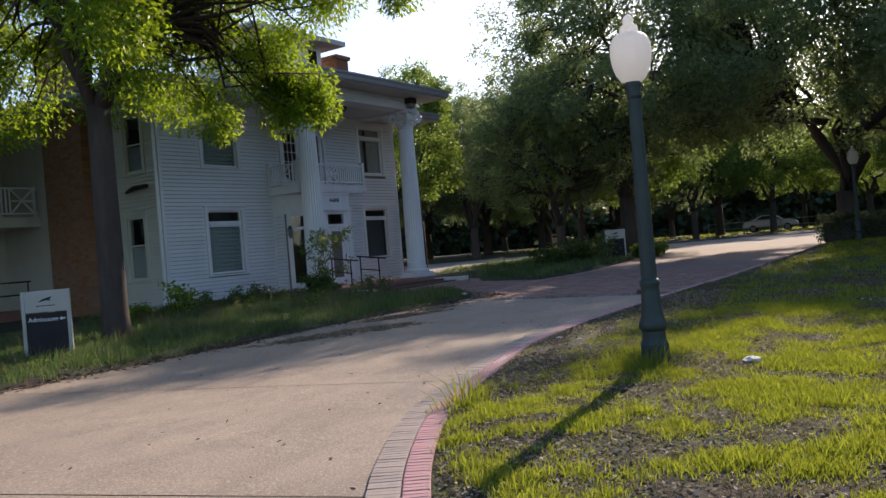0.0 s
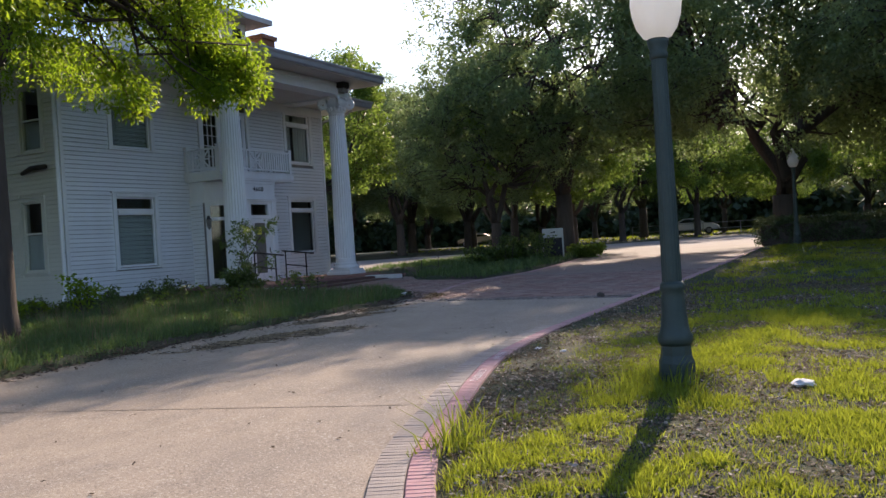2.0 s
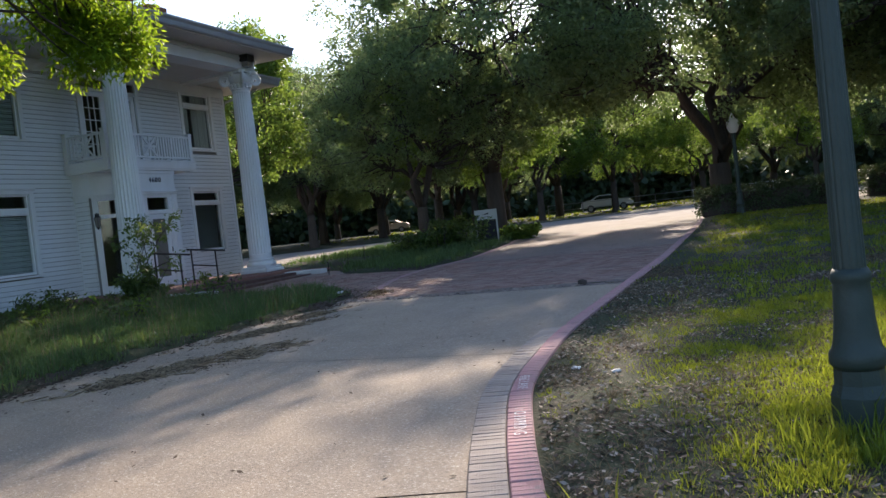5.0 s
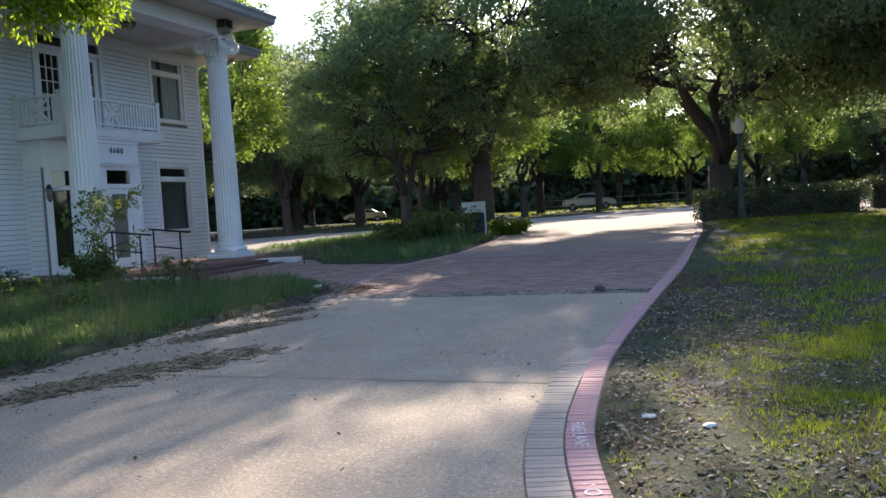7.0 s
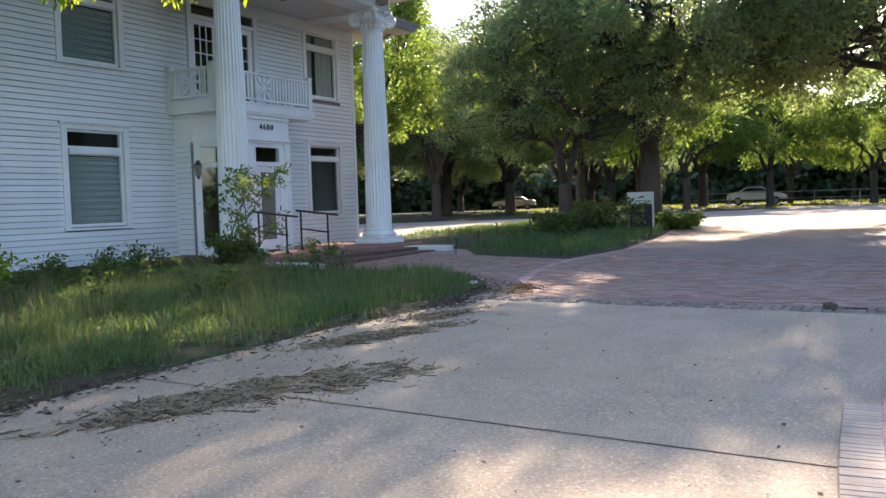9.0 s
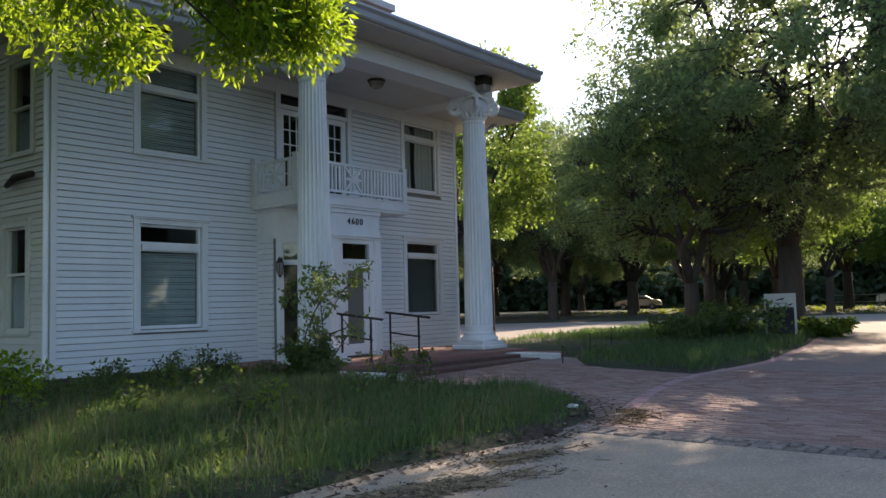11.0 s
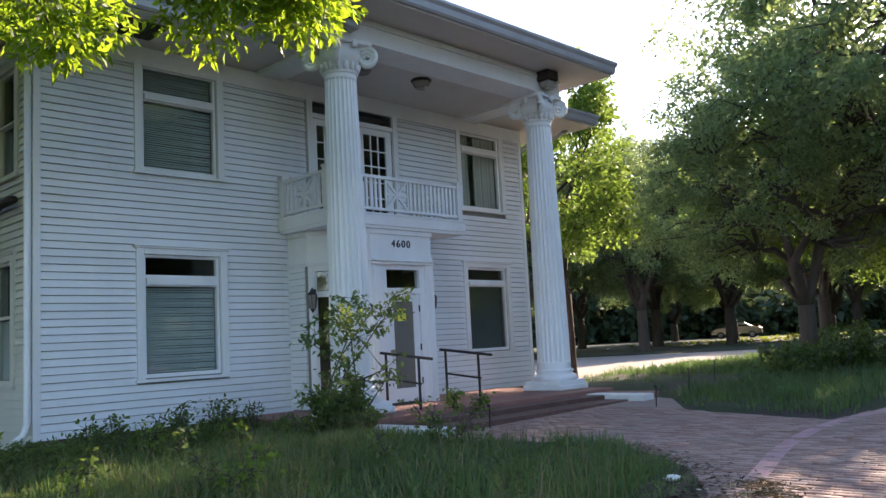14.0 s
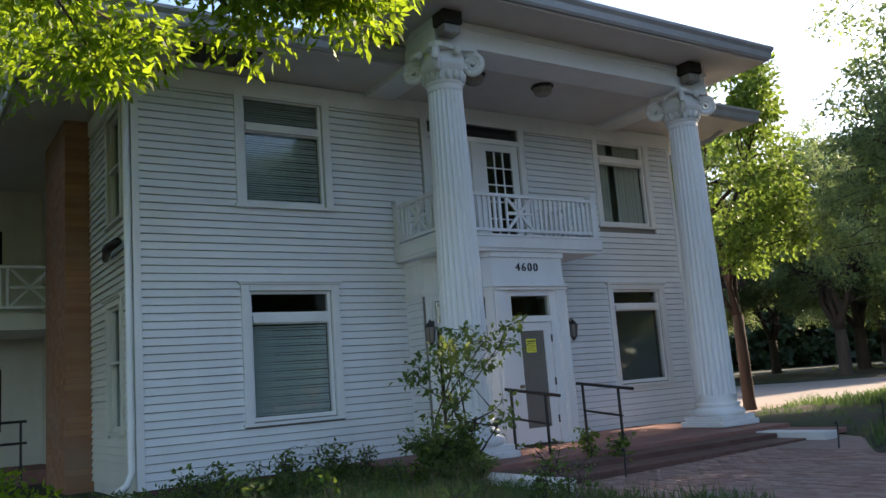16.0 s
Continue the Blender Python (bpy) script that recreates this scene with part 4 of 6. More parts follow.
def rail_run(p, q, panel):
    """Rails, balusters and one star panel between two posts."""
    p, q = Vector(p), Vector(q)
    L = (q - p).length
    m = Matrix.Translation((p.x, p.y, 0)) @ Matrix.Rotation(math.atan2(q.y - p.y, q.x - p.x), 4, "Z")
    part("rail", box(bmesh.new(), 0, L, -0.045, 0.045, 4.57, 4.62, m), WHITE, balcony)
    part("rail", box(bmesh.new(), 0, L, -0.03, 0.03, 4.0, 4.045, m), WHITE, balcony)
    n = int(L / 0.105)
    for k in range(n):
        u = (k + 0.5) * L / n
        if not panel - 0.30 < u < panel + 0.30:
            part("baluster", box(bmesh.new(), u - 0.024, u + 0.024, -0.018, 0.018, 4.045, 4.57, m), WHITE, balcony)
    star = part("star_panel", bevelled(box(bmesh.new(), panel - 0.045, panel + 0.045, -0.024, 0.024, 4.262, 4.352, m), 0.01), WHITE, balcony)
    for u in (panel - 0.28, panel + 0.25):
        part("star_post", box(bmesh.new(), u, u + 0.03, -0.018, 0.018, 4.045, 4.57, m), WHITE, star)
    c = m @ Matrix.Translation((panel, 0, 4.307))
    for a, ln, w in ((0, 0.25, 0.024), (46, 0.35, 0.022), (90, 0.262, 0.024), (134, 0.35, 0.022)):
        part("star_bar", box(bmesh.new(), -ln, ln, -0.015 - a * 0.00002, 0.015 + a * 0.00002, -w, w, c @ Matrix.Rotation(radians(a), 4, "Y")), WHITE, star)


rail_run((BX - 0.06, BY0 + 0.12), (BX - 0.06, BY1 - 0.12), 1.52)
rail_run((FX + 0.15, BY0 + 0.06), (BX - 0.12, BY0 + 0.06), 0.56)
rail_run((FX + 0.15, BY1 - 0.06), (BX - 0.12, BY1 - 0.06), 0.56)

# balcony doors
u0, u1, z0, z1 = UDOOR
cas = hpart("balcony_doors", box(bmesh.new(), FX - 0.10, FX + 0.03, u0, u1, 5.94, 6.03), WHITE, label="pair of white balcony doors with small panes")
for ua, ub, za in ((u0 - 0.13, u0 - 0.001, z0), (u1 + 0.001, u1 + 0.13, z0), (u0, u1, z1)):
    part("casing", box(bmesh.new(), FX - 0.01, FX + 0.050, ua, ub, za, z1 + 0.12), WHITE, cas)
pn = part("pane", box(bmesh.new(), FX - 0.07, FX - 0.064, u0, u1, 6.03, z1), GLASS, cas)
pn.visible_shadow = False
part("mullion", box(bmesh.new(), FX - 0.09, FX + 0.02, 21.52, 21.66, z0, 5.939), WHITE, cas)
for d0, d1, g0, g1 in ((u0, 21.519, 20.72, 21.30), (21.661, u1, 21.88, 22.47)):
    bm = bmesh.new()
    box(bm, FX - 0.08, FX - 0.03, d0, g0, z0, 5.939)
    box(bm, FX - 0.08, FX - 0.03, g1, d1, z0, 5.939)
    box(bm, FX - 0.08, FX - 0.03, g0, g1, 5.82, 5.939)
    box(bm, FX - 0.08, FX - 0.03, g0, g1, z0, 4.22)
    leaf = part("door", bm, WHITE, cas)
    for k in (1, 2):
        y = g0 + k * (g1 - g0) / 3
        part("glazing_bar", box(bmesh.new(), FX - 0.07, FX - 0.04, y - 0.012, y + 0.012, 4.22, 5.82), WHITE, leaf)
    for k in range(1, 5):
        z = 4.22 + k * 0.32
        part("glazing_bar", box(bmesh.new(), FX - 0.068, FX - 0.042, g0, g1, z - 0.012, z + 0.012), WHITE, leaf)
    pn = part("pane", box(bmesh.new(), FX - 0.06, FX - 0.056, g0, g1, 4.22, 5.82), GLASS, leaf)
    pn.visible_shadow = False
    part("door_handle", bevelled(box(bmesh.new(), FX - 0.03, FX + 0.02, g0 - 0.07 if g0 > 21.6 else g1 + 0.05, g0 - 0.05 if g0 > 21.6 else g1 + 0.07, 4.85, 4.98), 0.006), CHROME, leaf, "worn brass pull")

# porch slab and steps
bm = bevelled(box(bmesh.new(), FX + 0.016, -17.0, 18.75, 25.45, 0.05, 0.555), 0.012)
hpart("porch_floor", bm, PORCH_RED, label="worn dull red concrete porch floor")
for a, x, z in ((-16.999, -16.55, 0.485), (-16.549, -16.05, 0.41)):
    hpart("step", bevelled(box(bmesh.new(), a, x, 19.15, 24.45, 0.02, z), 0.015, 2), STEP_RED, label="dark red chipped entrance step")

# downpipe at the corner
bm = bmesh.new()
tube(bm, [(-20.35, EY0 + 0.9, 6.60), (-20.30, Y0 - 0.20, 6.42), (-20.06, Y0 - 0.09, 6.20), (-20.06, Y0 - 0.09, 0.78), (-20.02, Y0 - 0.16, 0.62), (-19.95, Y0 - 0.30, 0.55)], 0.05, 10)
hpart("downpipe", bm, WHITE, label="white painted downpipe", smooth=True)
bm = bmesh.new()
tube(bm, [(-19.3, EY1 - 0.3, 6.60), (-19.5, EY1 - 0.5, 6.40), (-20.0, Y1 + 0.12, 6.15), (-20.12, Y1 + 0.1, 5.9), (-20.12, Y1 + 0.1, 0.6)], 0.05, 10)
hpart("downpipe", bm, GUTTER, label="grey downpipe", smooth=True)

# two-storey side porch wing, set back
bm = box(bmesh.new(), -34, -28.4, 2.0, 15.62, 0.2, 7.2)
hpart("wing", bm, SIDE_SHADED, label="shaded rear wing with pale boards")
hpart("wing_floor", box(bmesh.new(), -28.4, -26.2, 2.0, 15.62, 3.30, 3.62), SIDE_SHADED)
hpart("wing_floor", box(bmesh.new(), -28.4, -26.2, 2.0, 15.62, 0.15, 0.62), PORCH_RED)
hpart("wing_roof", box(bmesh.new(), -34.5, -25.6, 1.5, 15.62, 6.62, 6.95), SHINGLE, label="dark shingle wing roof")
for y in (4.0, 8.0, 11.8):
    hpart("wing_post", box(bmesh.new(), -26.45, -26.25, y - 0.1, y + 0.1, 0.62, 6.62), WHITE)
bm = box(bmesh.new(), -26.34, -26.26, 2, 15.6, 4.52, 4.58)
box(bm, -26.34, -26.26, 2, 15.6, 3.72, 3.77)
railing = hpart("wing_railing", bm, WHITE, label="white wing balcony railing with crossed panels")
for k in range(9):
    y = 15.5 - k * 1.5
    part("rail_post", box(bmesh.new(), -26.35, -26.25, y - 0.04, y + 0.04, 3.63, 4.62), WHITE, railing)
    for g in (-1, 1):
        c = Matrix.Translation((-26.3, y - 0.40, 4.145)) @ Matrix.Rotation(radians(g * 46), 4, "X")
        part("cross_bar", box(bmesh.new(), -0.015 - 0.002 * g, 0.015 + 0.002 * g, -0.51, 0.51, -0.025, 0.025, c), WHITE, railing)
    part("middle_bar", box(bmesh.new(), -0.319 - 26.0, -26.281, y - 0.76, y - 0.05, 4.12, 4.17), WHITE, railing)
    for j in range(5):
        part("baluster", box(bmesh.new(), -26.32, -26.28, y - 0.83 - 0.13 * j, y - 0.78 - 0.13 * j, 3.77, 4.52), WHITE, railing)
for za in (0.65, 3.65):
    for y in (14.55, 13.75, 11.0):
        w = hpart("wing_door", box(bmesh.new(), -28.4, -28.36, y - 0.42, y + 0.42, za, za + 2.15), SIDE_SHADED)
        part("pane", box(bmesh.new(), -28.362, -28.345, y - 0.26, y + 0.26, za + 0.7, za + 2.0), DARK_GLASS, w)
bm = bmesh.new()
for z in (1.55, 1.15):
    tube(bm, [(-26.0, 15.0, z), (-26.0, 10.0, z)], 0.025, 8)
for y in (14.9, 13.6, 12.3, 11.0):
    tube(bm, [(-26.0, y, 0.4), (-26.0, y, 1.55)], 0.022, 8)
hpart("handrail", bm, BLACK, label="black pipe handrail")


# ---- plants ----
def leaf_cloud(centres, radii, per, size, aspect, rs, droop=0.3, flat=0.75):
    """Rhombic leaves scattered about clump centres: vertex and face arrays."""
    n = len(centres) * per
    c = np.repeat(np.asarray(centres, float), per, 0)
    r = np.repeat(np.asarray(radii, float), per)[:, None]
    off = rs.normal(size=(n, 3))
    off *= (rs.random((n, 1)) ** 0.5) / np.maximum(np.linalg.norm(off, axis=1, keepdims=True), 1e-6)
    off[:, 2] *= flat
    p = c + off * r
    d = off * 0.7 + rs.normal(size=(n, 3)) * 0.55
    d[:, 2] -= droop
    d /= np.linalg.norm(d, axis=1, keepdims=True)
    s = np.cross(d, rs.normal(size=(n, 3)))
    s /= np.maximum(np.linalg.norm(s, axis=1, keepdims=True), 1e-6)
    L = size * rs.uniform(0.65, 1.35, (n, 1))
    w = L * aspect * 0.5
    bend = np.cross(d, s) * L * 0.12
    V = np.stack([p, p + d * L * 0.45 + s * w + bend, p + d * L, p + d * L * 0.45 - s * w + bend], 1).reshape(-1, 3)
    i = np.arange(n)[:, None] * 4
    return V, i + np.array([0, 1, 2, 3])


def quick_mesh(name, V, F, mat):
    """Fast mesh from equal-sided faces."""
    me = bpy.data.meshes.new(name)
    k = F.shape[1]
    me.vertices.add(len(V))
    me.vertices.foreach_set("co", V.astype(np.float32).ravel())
    me.loops.add(F.size)
    me.loops.foreach_set("vertex_index", F.astype(np.int32).ravel())
    me.polygons.add(len(F))
    me.polygons.foreach_set("loop_start", np.arange(0, F.size, k, dtype=np.int32))
    me.update(calc_edges=True)
    me.materials.append(mat)
    return me


def limb(bm, p, q, r0, r1, rs, wig=0.12, n=6, sides=8):
    p, q = np.array(p, float), np.array(q, float)
    L = np.linalg.norm(q - p)
    pts, rad = [], []
    w = rs.normal(size=(n + 1, 3)) * wig * L * 0.18
    for k in range(n + 1):
        t = k / n
        lift = np.array([0, 0, 0.10 * L * math.sin(math.pi * t)])
        pts.append(p + (q - p) * t + lift + w[k] * math.sin(math.pi * t))
        rad.append(r0 + (r1 - r0) * t ** 0.8)
    tube(bm, pts, rad, sides)
    return pts


def tree(name, label, seed, height, trunk_r, fork, crown, n_clumps, clump_r, per, leaf, aspect, leaf_mat, bark, x, y, z, rz=0.0, lean=(0, 0), extra=(), droop=0.3, skirt=0.25, scale=1.0):
    """A tree with a flared trunk, limbs to every clump and a ragged crown of single leaves. crown: centre height, side and vertical radius."""
    rs = np.random.RandomState(seed)
    top = empty(name, x, y, z, rz)
    top.scale = (scale,) * 3
    bm = bmesh.new()
    cz, cr, ch = crown
    head = np.array([lean[0], lean[1], fork])
    prof = [(0, 0, -0.3), (0.01, 0, 0.0), (lean[0] * 0.15, lean[1] * 0.15, fork * 0.12), (lean[0] * 0.5, lean[1] * 0.5, fork * 0.5), tuple(head)]
    tube(bm, prof, (trunk_r * 1.5, trunk_r * 1.28, trunk_r * 1.08, trunk_r, trunk_r * 0.92), 14)
    n_main = rs.randint(4, 6)
    mains = []
    for k in range(n_main):
        a = math.tau * (k + rs.uniform(-0.25, 0.25)) / n_main
        end = head * [1, 1, 0] + np.array([cr * 0.5 * math.cos(a), cr * 0.5 * math.sin(a), cz + ch * rs.uniform(-0.15, 0.55)])
        pts = limb(bm, head - [0, 0, 0.15], end, trunk_r * 0.62, trunk_r * 0.2, rs, 0.5, 7, 9)
        mains += [(q, trunk_r * 0.4 * (1 - 0.08 * i)) for i, q in enumerate(pts[2:])]
    centres, rr = [], []
    while len(centres) < n_clumps:
        v = rs.normal(size=3)
        v /= np.linalg.norm(v)
        if v[2] < -skirt - 0.35:
            continue
        rad = rs.uniform(0.45, 1.0) ** 0.6
        wob = 1 + 0.22 * math.sin(3 * math.atan2(v[1], v[0]) + seed) + 0.12 * math.sin(5 * v[2] + 2 * seed)
        c = np.array([lean[0] + v[0] * cr * rad * wob, lean[1] + v[1] * cr * rad * wob, cz + v[2] * ch * rad * (1.0 if v[2] > 0 else 0.8)])
        centres.append(c)
        rr.append(clump_r * rs.uniform(0.6, 1.25))
    for c, r in extra:
        centres.append(np.array(c, float))
        rr.append(r)
    for c, r in zip(centres, rr):
        j = min(range(len(mains)), key=lambda i: np.linalg.norm(mains[i][0] - c) + 0.6 * max(0, mains[i][0][2] - c[2]))
        limb(bm, mains[j][0], c, min(mains[j][1] * 0.55, 0.075), 0.012, rs, 0.6, 4, 5)
    tr = part("trunk", bm, bark, top, smooth=True)
    V, F = leaf_cloud(centres, rr, per, leaf, aspect, rs, droop)
    cw = new("crown", quick_mesh("crown", V, F, leaf_mat))
    cw.parent = top
    cw["kind"] = "stuff"
    return tagged(top, label, "tree")


def gz(x, y):
    return float(ground_height(np.array([float(x)]), np.array([float(y)]))[0])


TX, TY = -14.35, 9.9
extra = [((0.1, 5.2, 4.9), 0.55), ((-0.5, 5.9, 5.1), 0.6), ((-0.2, 5.6, 5.7), 0.7), ((0.3, 6.0, 5.6), 0.55), ((-0.7, 5.0, 5.5), 0.7), ((-0.1, 4.6, 6.1), 0.8), ((-0.9, 6.3, 5.8), 0.6), ((-1.6, 4.4, 4.6), 0.5), ((-1.9, 4.9, 5.0), 0.5), ((-1.4, 4.0, 5.2), 0.6), ((-2.6, 4.2, 5.1), 0.7), ((-2.3, 3.4, 5.5), 0.8), ((-0.4, 3.6, 6.4), 0.9)]
extra += [((-0.5 + 0.5 * math.sin(k * 2.4), 5.45 + 1.05 * ((k * 0.618) % 1), 4.75 + 0.9 * ((k * 0.382) % 1) + 0.35 * abs(math.sin(k))), 0.62) for k in range(14)]
extra += [((-0.6 + 1.1 * math.sin(k * 2.4), 4.6 + 1.5 * math.cos(k * 1.7), 6.0 + 0.25 * (k % 6)), 0.75) for k in range(14)]
extra += [((-3.2 + 2.2 * math.sin(k * 2.1), 2.2 + 1.5 * math.cos(k * 1.3), 5.6 + 0.3 * (k % 5)), 0.8) for k in range(14)]
extra += [((-4.5 + 1.2 * math.sin(k * 2.1), -1.5 + 2.5 * math.cos(k * 1.3), 5.0 + 0.3 * (k % 5)), 0.85) for k in range(14)]
extra += [((0.2 + 3.2 * ((k * 0.618) % 1), -2.4 + 3.4 * ((k * 0.382) % 1), 4.7 + 2.6 * ((k * 0.271) % 1)), 0.72) for k in range(20)]
pecan = tree("pecan_tree", "tall pecan tree with dark trunk and sunlit yellow-green leaves", 11, 12, 0.235, 4.5, (8.2, 5.7, 3.5), 400, 0.70, 430, 0.13, 0.34, LEAF_PECAN, BARK, TX, TY, gz(TX, TY), extra=extra, droop=0.4, skirt=0.18)
# high boughs added over the road side of the oak to shade the drive
boughs = [((-0.6 + 8.0 * ((k * 0.618) % 1), -1.0 + 6.4 * ((k * 0.382 + 0.13) % 1), 11.6 + 2.7 * ((k * 0.271) % 1)), 0.35 + 0.5 * ((k * 0.53) % 1)) for k in range(24)]
oak = tree("oak_tree", "large dark live oak with a dense spreading crown", 5, 14, 0.34, 2.5, (7.5, 6.1, 5.6), 300, 0.80, 180, 0.17, 0.5, LEAF_DARK, BARK, -13.5, 34.2, gz(-13.5, 34.2), extra=boughs, skirt=0.45)
light = tree("young_tree", "slender light green tree with reddish trunk beside the road", 8, 9, 0.14, 2.4, (5.9, 2.05, 3.3), 70, 0.62, 190, 0.15, 0.55, LEAF_LIGHT, BARK_RED, -21.4, 30.2, gz(-21.4, 30.2), skirt=0.5)
# tall upper boughs, added above the view to shade the lawn
tall = [((-3.2 + 12.5 * ((k * 0.618) % 1), 0.2 + 4.4 * ((k * 0.382 + 0.4) % 1), 10.6 + 3.2 * ((k * 0.271) % 1)), 0.45 + 0.6 * ((k * 0.53) % 1)) for k in range(64)]
tall += [((0.8 + 6.5 * ((k * 0.618) % 1), -3.0 + 6.0 * ((k * 0.382) % 1), 3.6 + 2.4 * ((k * 0.271) % 1)), 0.7 + 0.4 * ((k * 0.53) % 1)) for k in range(26)]
wide = tree("spreading_tree", "leaning dark tree with forked trunk behind hedge", 21, 13, 0.42, 1.9, (7.2, 7.2, 5.2), 390, 1.0, 260, 0.17, 0.5, LEAF_DARK, BARK, -5.5, 37.4, gz(-5.5, 37.4), extra=tall, skirt=0.35)
back = tree("park_tree", "backlit park tree with bright green lower leaves", 31, 11, 0.24, 2.4, (6.2, 4.6, 4.2), 130, 0.95, 220, 0.19, 0.5, LEAF_LIGHT, BARK, -14.9, 66.5, gz(-14.9, 66.5), skirt=0.5)
GROUP = "trees of the park"
for ob in (oak, light, wide, back):
    ob["group"] = GROUP


def more(src, x, y, rz, s):
    """Another tree of a kind, turned and scaled."""
    return copy_thing(src, pose(x, y, gz(x, y), 0, 0, rz) @ Matrix.Diagonal((s, s, s * (0.92 + 0.16 * ((x * 7.3) % 1)), 1)))


# island and roadside; first six are added, mostly unseen, to shade lawn and wing
for src, x, y, rz, s in ((oak, 2.4, 31.0, 0, 1.0), (oak, 6.0, 29.0, 160, 0.8), (oak, -22.5, 6.0, 100, 0.85), (wide, -38.0, 10.0, 30, 1.0), (back, 3.6, 24.5, 60, 1.0), (wide, 9.5, 26.0, 120, 0.9), (oak, -15.7, 32.2, 75, 0.62), (back, -17.2, 37.5, 20, 0.8), (back, -16.3, 43.0, 200, 0.9), (back, -18.9, 60.5, 140, 0.95), (back, -9.0, 72, 250, 1.0), (light, -16.0, 41, 100, 0.75)):
    more(src, x, y, rz, s)
# woods beyond the side road
for k, (x, y) in enumerate(((-31, 50), (-36, 46.5), (-41, 52), (-31, 60), (-46, 47), (-25, 64), (-36, 60), (-52, 54), (-44, 63), (-28, 68), (-60, 50), (-21, 74), (-38, 75), (-55, 68), (-47, 82), (-30, 88), (-66, 62), (-70, 78))):
    more((oak, oak, wide, oak, wide)[k % 5], x, y, (k * 77) % 360, (0.82, 0.9, 0.78, 1.0, 0.85)[(k * 3) % 5])
# park beyond the hedge
for k, (x, y) in enumerate(((3.5, 41), (11, 44), (19, 41), (-1, 70), (6, 50), (15, 53), (27, 50), (5, 76), (14, 72), (24, 66), (-16, 84), (-4, 86), (8, 92), (34, 60), (20, 84), (-12, 96), (36, 40), (30, 30))):
    more((wide, oak, oak, back, back, wide)[k % 6], x, y, (k * 131) % 360, (0.95, 0.85, 1.0, 0.9)[(k * 3) % 4])


def far_woods():
    """The wall of trees at the far side of the park, thickest beyond the road."""
    rs = np.random.RandomState(3)

    def belt(n, near, far, top, lean):
        a = np.where(rs.random(n) < 0.75, rs.uniform(1.0, 2.75, n), rs.uniform(0, math.tau, n))
        r = rs.uniform(near, far, n)
        z = 0.3 + rs.uniform(0.0, 1, n) ** lean * (top + 0.3 * top * np.sin(a * 19) + 0.2 * top * np.sin(a * 47 + 1))
        return np.stack([-8 + r * np.cos(a), 10 + r * np.sin(a), z], -1)

    c = np.concatenate([belt(2900, 118, 150, 12, 1.2), belt(2300, 96, 116, 6.5, 0.9)])
    V, F = leaf_cloud(c, np.concatenate([rs.uniform(2.0, 4.0, 2900), rs.uniform(1.1, 2.3, 2300)]), 90, 1.1, 0.6, rs, 0.2, 0.8)
    ob = new("far_woods", quick_mesh("far_woods", V, F, LEAF_FAR))
    tagged(ob, "distant dense dark green belt of trees", "woods", "", "stuff")


far_woods()


# ---- hedges, shrubs and grass ----
def hedge(x0, x1, y0, y1, h, seed):
    rs = np.random.RandomState(seed)
    cx, cy = (x0 + x1) / 2, (y0 + y1) / 2
    z = gz(cx, cy)
    top = empty("hedge", cx, cy, z)
    w, d = (x1 - x0) / 2, (y1 - y0) / 2
    part("core", bevelled(box(bmesh.new(), -w + 0.15, w - 0.15, -d + 0.15, d - 0.15, -0.05, h - 0.15), 0.1, 2), BARK, top, "dark twiggy inside")
    n = int(90 * (x1 - x0))
    c = np.stack([rs.uniform(-w, w, n), rs.uniform(-d, d, n), rs.uniform(0.05, h, n) + 0.06 * np.sin(np.arange(n))], -1)
    side = rs.randint(0, 3, n)
    c[side == 0, 2] = h * rs.uniform(0.9, 1.06, (side == 0).sum())
    c[side == 1, 1] = -d * rs.uniform(0.9, 1.1, (side == 1).sum())
    V, F = leaf_cloud(c, np.full(n, 0.16), 26, 0.075, 0.6, rs, 0.0, 1.0)
    f = new("foliage", quick_mesh("foliage", V, F, LEAF_FAR))
    f.parent = top
    f["kind"] = "stuff"
    tagged(top, "clipped dark green hedge beside the road", "hedge", "hedges by the park road")


hedge(-6.3, -1.0, 35.2, 36.4, 0.9, 1)
hedge(-0.6, 7.5, 38.0, 39.2, 1.0, 2)
hedge(8.0, 20.0, 38.6, 39.8, 1.05, 3)


def shrub(name, x, y, h, r, stems, leaves, size, seed, label, category="shrub", mat=None, z=None, aspect=0.5):
    """Thin stems with leaves along their upper part."""
    rs = np.random.RandomState(seed)
    z = gz(x, y) if z is None else z
    top = empty(name, x, y, z)
    bm = bmesh.new()
    c = []
    for k in range(stems):
        a = math.tau * (k + rs.uniform(-0.3, 0.3)) / stems
        tip = np.array([r * rs.uniform(0.4, 1) * math.cos(a), r * rs.uniform(0.4, 1) * math.sin(a), h * rs.uniform(0.65, 1.0)])
        pts = limb(bm, (0.03 * math.cos(a), 0.03 * math.sin(a), -0.05), tip, 0.012 + 0.006 * h, 0.003, rs, 0.5, 6, 5)
        for t, q in list(enumerate(pts))[2:]:
            for _ in range(3):
                d = rs.normal(size=3) * [1, 1, 0.35]
                e = q + d / np.linalg.norm(d) * rs.uniform(0.1, 0.28) * (0.4 + 0.5 * h)
                limb(bm, q, e, 0.005, 0.002, rs, 0.4, 2, 4)
                c += [q + (e - q) * u for u in (0.5, 0.8, 1.0)]
    part("stem", bm, BARK, top)
    V, F = leaf_cloud(c, np.full(len(c), 0.09 + 0.03 * h), leaves, size, aspect, rs, 0.15, 0.6)
    f = new("leaf", quick_mesh("leaf", V, F, mat or LEAF_SHRUB))
    f.parent = top
    f["kind"] = "stuff"
    return tagged(top, label, category)


